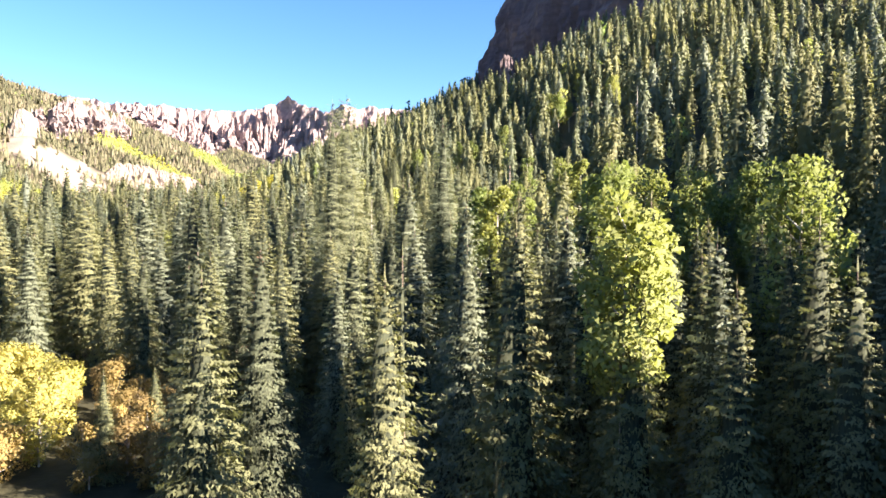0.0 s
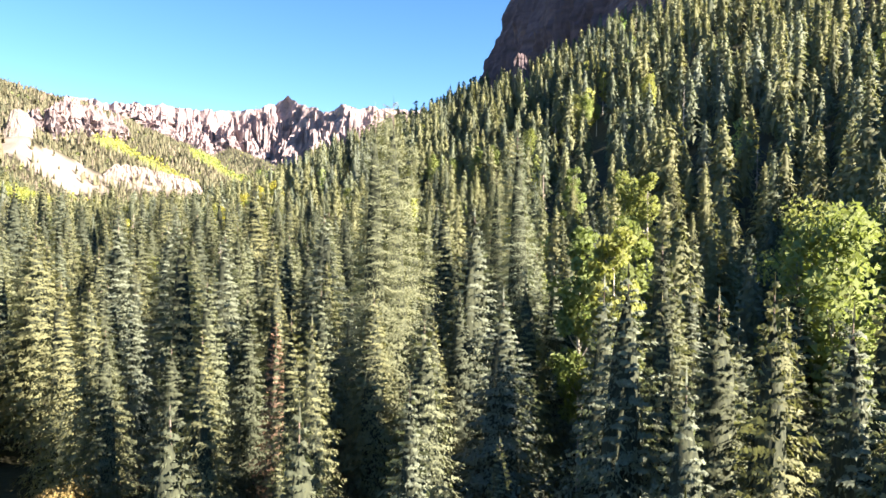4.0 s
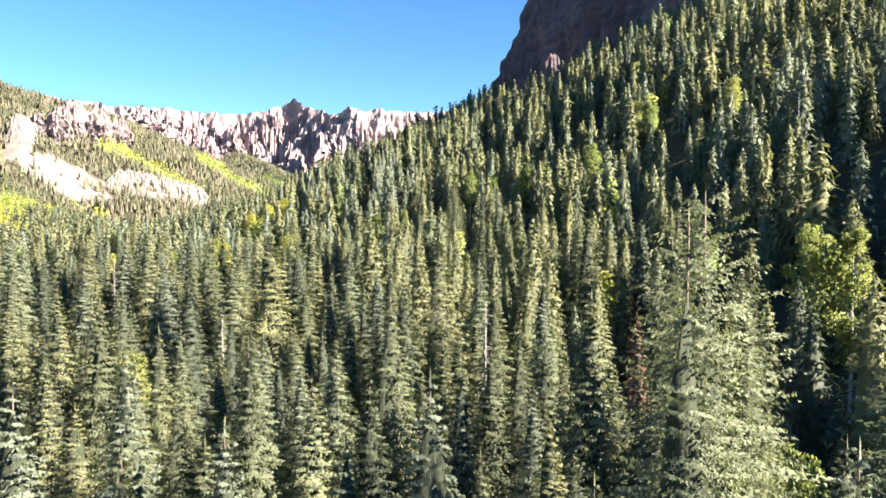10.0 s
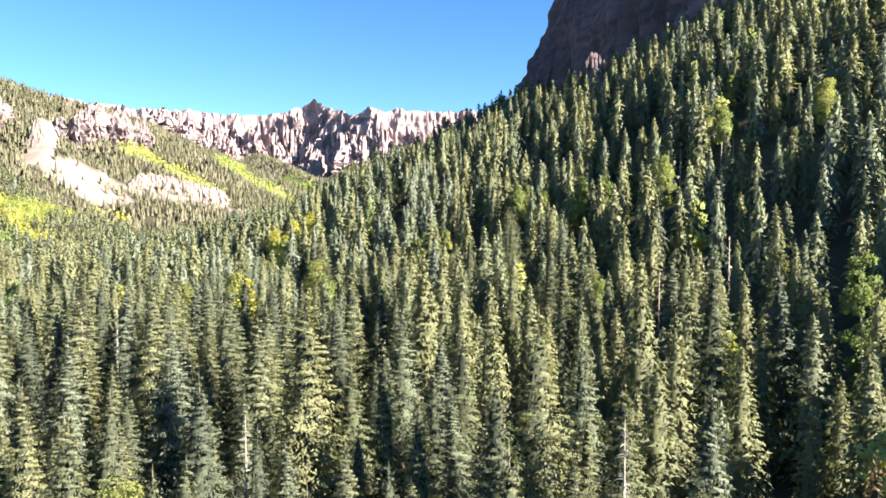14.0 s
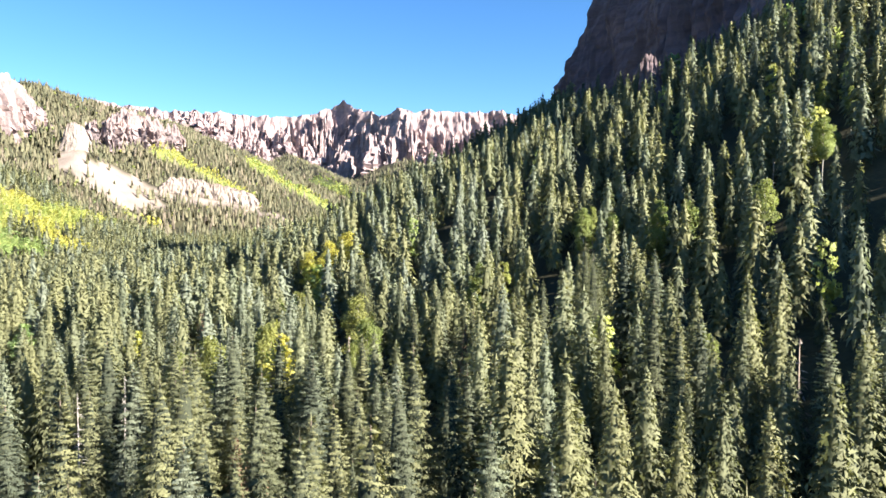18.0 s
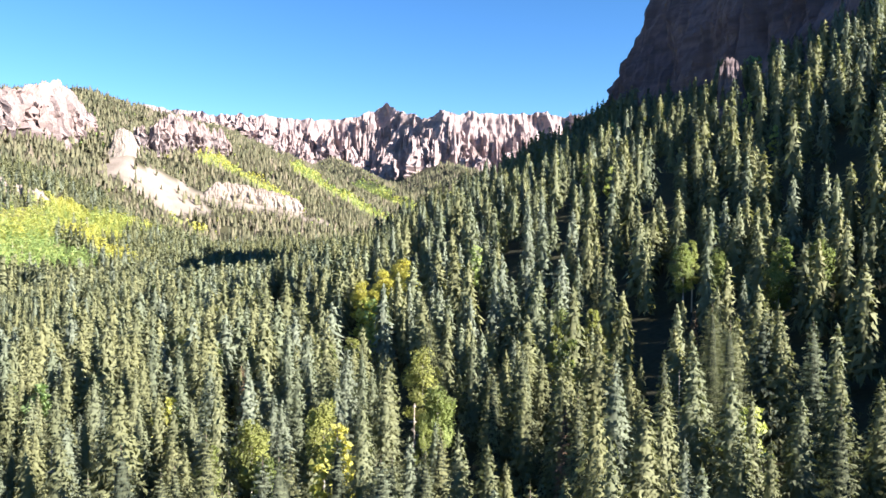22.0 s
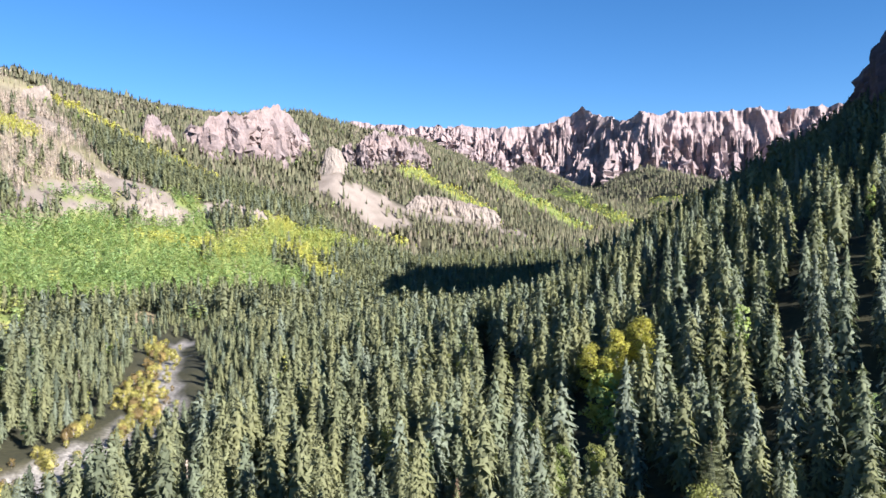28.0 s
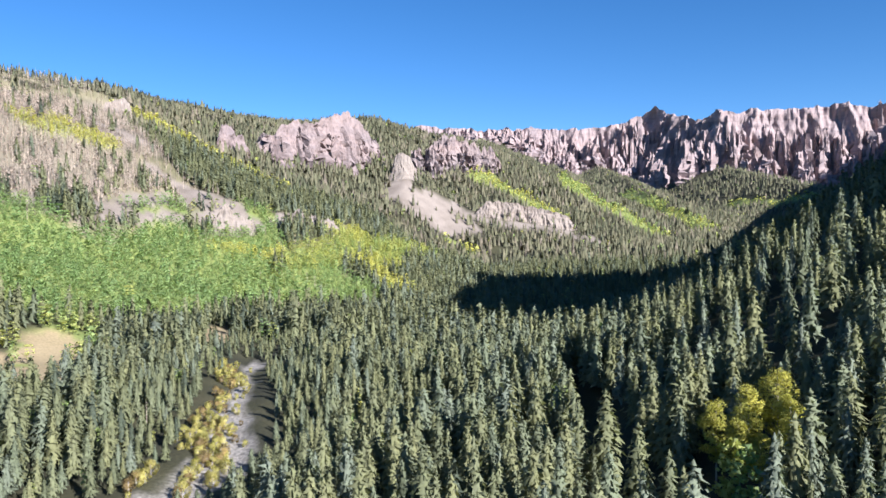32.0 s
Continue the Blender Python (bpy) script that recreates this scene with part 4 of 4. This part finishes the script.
for n, (belt, inner, outer, gap, cones, leafs, snags) in enumerate(BELTS):
    reach = outer + 60
    x, y = scatter(-60 - reach if n < 5 else -2300, 60 + reach if n < 3 else (300 if n == 3 else 500), -70, min(200 + reach, 3500), gap, 200 + n)
    d, up = clearance(x, y)
    bearing = np.degrees(np.arctan2(x + 40, y + 60))
    m = (d >= inner) & (d < outer) & (bearing > -76) & (bearing < 62)
    # also plants round the start, largely out of view, for the shade
    if n == 0:
        m |= (y > -60) & (y < 60) & (x < 85) & (x > -50)
    x, y, d, up = x[m], y[m], d[m], up[m]
    if n >= 3:
        s = 0.85 * x + 0.53 * (y - 150)
        m = ~((s > 215) & (y < 3000) & (x > 10))
        x, y, d, up = x[m], y[m], d[m], up[m]
    ok, kind, gold = stand(x, y, 300 + n)
    x, y, d, up, kind, gold = (v[ok] for v in (x, y, d, up, kind, gold))
    r = np.random.default_rng(400 + n)
    m = np.hypot(x - -92, y - 322) > 13
    x, y, d, up, kind, gold = (v[m] for v in (x, y, d, up, kind, gold))
    z = height(x, y)
    tall = ((18.5, 18.5, 18.5, 16.5, 14.0, 14.0)[n] + 3.2 * r.normal(0, 1, len(x)) + 2.5 * fbm(x / 45, y / 45, 95, 2)).clip(6, 26 if n == 0 else 24)
    tall = np.where(kind == 1, tall * 0.72, np.where(kind == 2, tall * 0.7, tall))
    # young trees on the banks
    bank, _ = along(x, y, RIVER)
    tall = np.where((bank < 48) & (y < 480), tall * (0.5 + 0.5 * step(14, 48, bank)), tall)
    if n == 0:
        # trees beside and behind the start, mostly unseen, heightened to shade the clearing
        old = (x > 13) & (x < 80) & (y > -45) & (y < 78) & (x > 0.56 * y)
        tall = np.where(old, 22 + 2 * r.normal(0, 1, len(x)), tall)
        front = (y < 78) & (np.abs(x) < 0.7 * y)
        tall = np.where(front, np.minimum(tall, 15.5 + 2 * r.random(len(x))), tall)
        # the flight stays clear of every tree
        free = (d > 7.5) | (z + tall < up - 5)
        start = np.hypot(x - 0, y + 2)
        free &= (start > 30) | (np.abs(np.degrees(np.arctan2(x, y))) > 38) & (start > 9)
        free &= ~((x > -0.85 * y) & (x < -0.43 * y) & (y > 18) & (y < 64))
        for px, py, *_ in KNOWN:
            free &= np.hypot(x - px, y - py) > 3.6
        x, y, d, up, kind, gold, z, tall = (v[free] for v in (x, y, d, up, kind, gold, z, tall))
        close = (d < SINGLE) & (y > 15)
        singles = list(zip(*(v[close].tolist() for v in (x, y, tall, kind, gold))))
        x, y, d, up, kind, gold, z, tall = (v[~close] for v in (x, y, d, up, kind, gold, z, tall))
    plump = (0.85 + 0.35 * r.random(len(x)) - 0.16 * step(10, 60, 0.85 * x + 0.53 * (y - 150))) * np.where((kind == 1) & (d > 300), 1.5, 1)
    tint = (0.48 + 0.2 * fbm(x / 70, y / 70, 97, 2) + 0.24 * r.normal(0, 1, len(x))).clip(0, 1)
    for k, (word, kinds, mat, label) in enumerate((("conifer_wood", cones, spruce_far if n > 3 else spruce_many, "dense wood of green spruce and fir"),
                                                  ("aspen_wood", leafs, aspen_many, "green and yellow aspen groves"),
                                                  ("dead_wood", snags, grey_twigs, "bare grey-brown dead trees"))):
        m = kind == k
        if m.any():
            wood_mesh(word, x[m], y[m], z[m] - 0.3, tall[m], plump[m], gold[m] if k == 1 else tint[m], kinds, mat, f"{label}, {belt} belt", 500 + 10 * n + k)
# the aspen hillside and the slope of dead trees across the river, closer set than the rest
for word, seed, gap, kinds, mat, label in (("aspen_wood", 601, 5.0, [plain_aspen(k, 16, 8, 0.68, 0.12) for k in (91, 92, 93)], aspen_many, "pale green and yellow aspen hillside"),
                                          ("dead_wood", 602, 4.4, [plain_snag(k, 9) for k in (94, 95, 96)], grey_twigs, "slope of bare grey-brown dead trees")):
    x, y = scatter(-960, -430, 400, 960, gap, seed)
    r = np.random.default_rng(seed)
    bare, grass, gravel = covers(x, y)
    patch, gold = grove(x, y)
    if word == "aspen_wood":
        m = (patch > 0.35) & (bare < 0.6) & (grass < 0.3)
    else:
        m = (x < -655) & (y < 710 - 0.35 * (x + 650)) & (bare < 0.72) & (patch < 0.3) & (fbm(x / 60, y / 60, 93, 3) > -0.5)
    x, y, gold = x[m], y[m], gold[m]
    tall = (9.5 if word == "aspen_wood" else 9) + 2 * r.normal(0, 1, len(x))
    value = (gold + r.normal(0, 0.14, len(x))).clip(0, 1) if word == "aspen_wood" else r.random(len(x))
    wood_mesh(word, x, y, height(x, y) - 0.3, tall.clip(4, 18), 1.1 + 0.4 * r.random(len(x)), value, kinds, mat, label, seed)

# the single trees that the flight passes
r = np.random.default_rng(9)
for x, y, tall, kind, gold in singles:
    turn = r.random() * 360
    if kind == 1:
        tree("aspen_tree", ASPENS[r.integers(4)], aspen_bark, aspen_one, x, y, max(tall, 8), 17, turn, "aspen with pale trunk and yellow-green leaves", "tree", "aspens of the valley")
    elif kind == 2:
        tree("dead_tree", SNAGS[r.integers(2)], dead_bark, None, x, y, max(tall, 8), 18, turn, "bare grey dead conifer with broken boughs", "tree", "dead trees of the valley")
    else:
        tree("conifer_tree", SPRUCES[r.integers(7)], spruce_bark, spruce_one, x, y, tall, 20, turn, "green spruce with dense drooping boughs", "tree", "conifers of the valley", 0.85 + 0.35 * r.random())


# trees placed one by one
r = np.random.default_rng(19)
for n, (x, y, tip) in enumerate(FIRS + SHADE_STAND):
    tall = tip - float(height(x, y))
    tree("conifer_tree", TALL_SPRUCES[n % 2] if tall > 24 and n < 75 else SPRUCES[(0, 5, 2, 4, 1, 0, 1)[n % 7]], spruce_bark, spruce_one, x, y, tall, 30 if tall > 24 and n < 75 else 20, r.random() * 360, "tall green spruce with dense drooping boughs" if tall > 26 else "green spruce with dense drooping boughs", "tree", "conifers of the valley", 0.82 + 0.26 * r.random())
tree("conifer_tree", SPARSE, spruce_bark, spruce_one, -2.7, 33.5, -0.85 - float(height(-2.7, 33.5)), 20, 40, "thin old fir whose pale trunk shows between its boughs", "tree", "conifers of the valley", 0.95)
for n, (x, y, tip) in enumerate(BROADS):
    tall = min(tip - float(height(x, y)), 21)
    tree("aspen_tree", ASPENS[(4, 4, 5, 1, 4, 0, 4, 5, 2)[n % 9]], aspen_bark, aspen_one, x, y, tall, 17, r.random() * 360, "aspen with pale trunk and yellow-green leaves", "tree", "aspens of the valley", 0.9)
for n, (x, y, tip) in enumerate(GOLDEN):
    tree("aspen_tree", ASPENS[(0, 3)[n % 2]], aspen_bark, aspen_gold, x, y, min(tip - float(height(x, y)), 19), 17, r.random() * 360, "aspen in golden autumn leaf among dark conifers", "tree", "aspens of the valley", 1.0)
for x, y, tip in RUSTY:
    tall = tip - float(height(x, y))
    tree("dying_conifer", SPRUCES[3], spruce_bark, rust_needles, x, y, tall, 20, r.random() * 360, "dying conifer with rust-red needles", "tree", "rusty conifers of the valley", 0.8)
for x, y, tip in BARE_TREES:
    tree("dead_tree", SNAGS[0], dead_bark, None, x, y, tip - float(height(x, y)), 18, r.random() * 360, "bare grey dead conifer with broken boughs", "tree", "dead trees of the valley")

# willows by the clearing and along the stream
for n in range(44):
    y = 40 + 24 * r.random()
    x = -y * (0.42 + 0.36 * r.random())
    gold = x < -0.57 * y and r.random() < 0.8
    tree("willow_bush", BUSHES[n % 2], dead_bark, gold_bush if gold else brown_bush, x, y, (3.2 if gold else 2.3) + 1.6 * r.random(), 4.5, r.random() * 360,
         "golden willow bush at the edge of the clearing" if gold else "brown willow bush at the edge of the clearing", "bush", "willows of the clearing")
for n in range(150):
    k = r.integers(1, 7)
    a, b, f = np.array(RIVER[k][:2]), np.array(RIVER[k + 1][:2]), r.random()
    x, y = a + (b - a) * f + r.normal(0, 1, 2) * 2 + np.array([r.uniform(-14, 2), 0])
    gold = r.random() < 0.75
    tree("willow_bush", BUSHES[n % 2], dead_bark, gold_bush if gold else brown_bush, x, y, 1.8 + 3 * r.random(), 4.5, r.random() * 360,
         "golden willow bush on the bank of the stream" if gold else "brown willow bush on the bank of the stream", "bush", "willows of the stream")
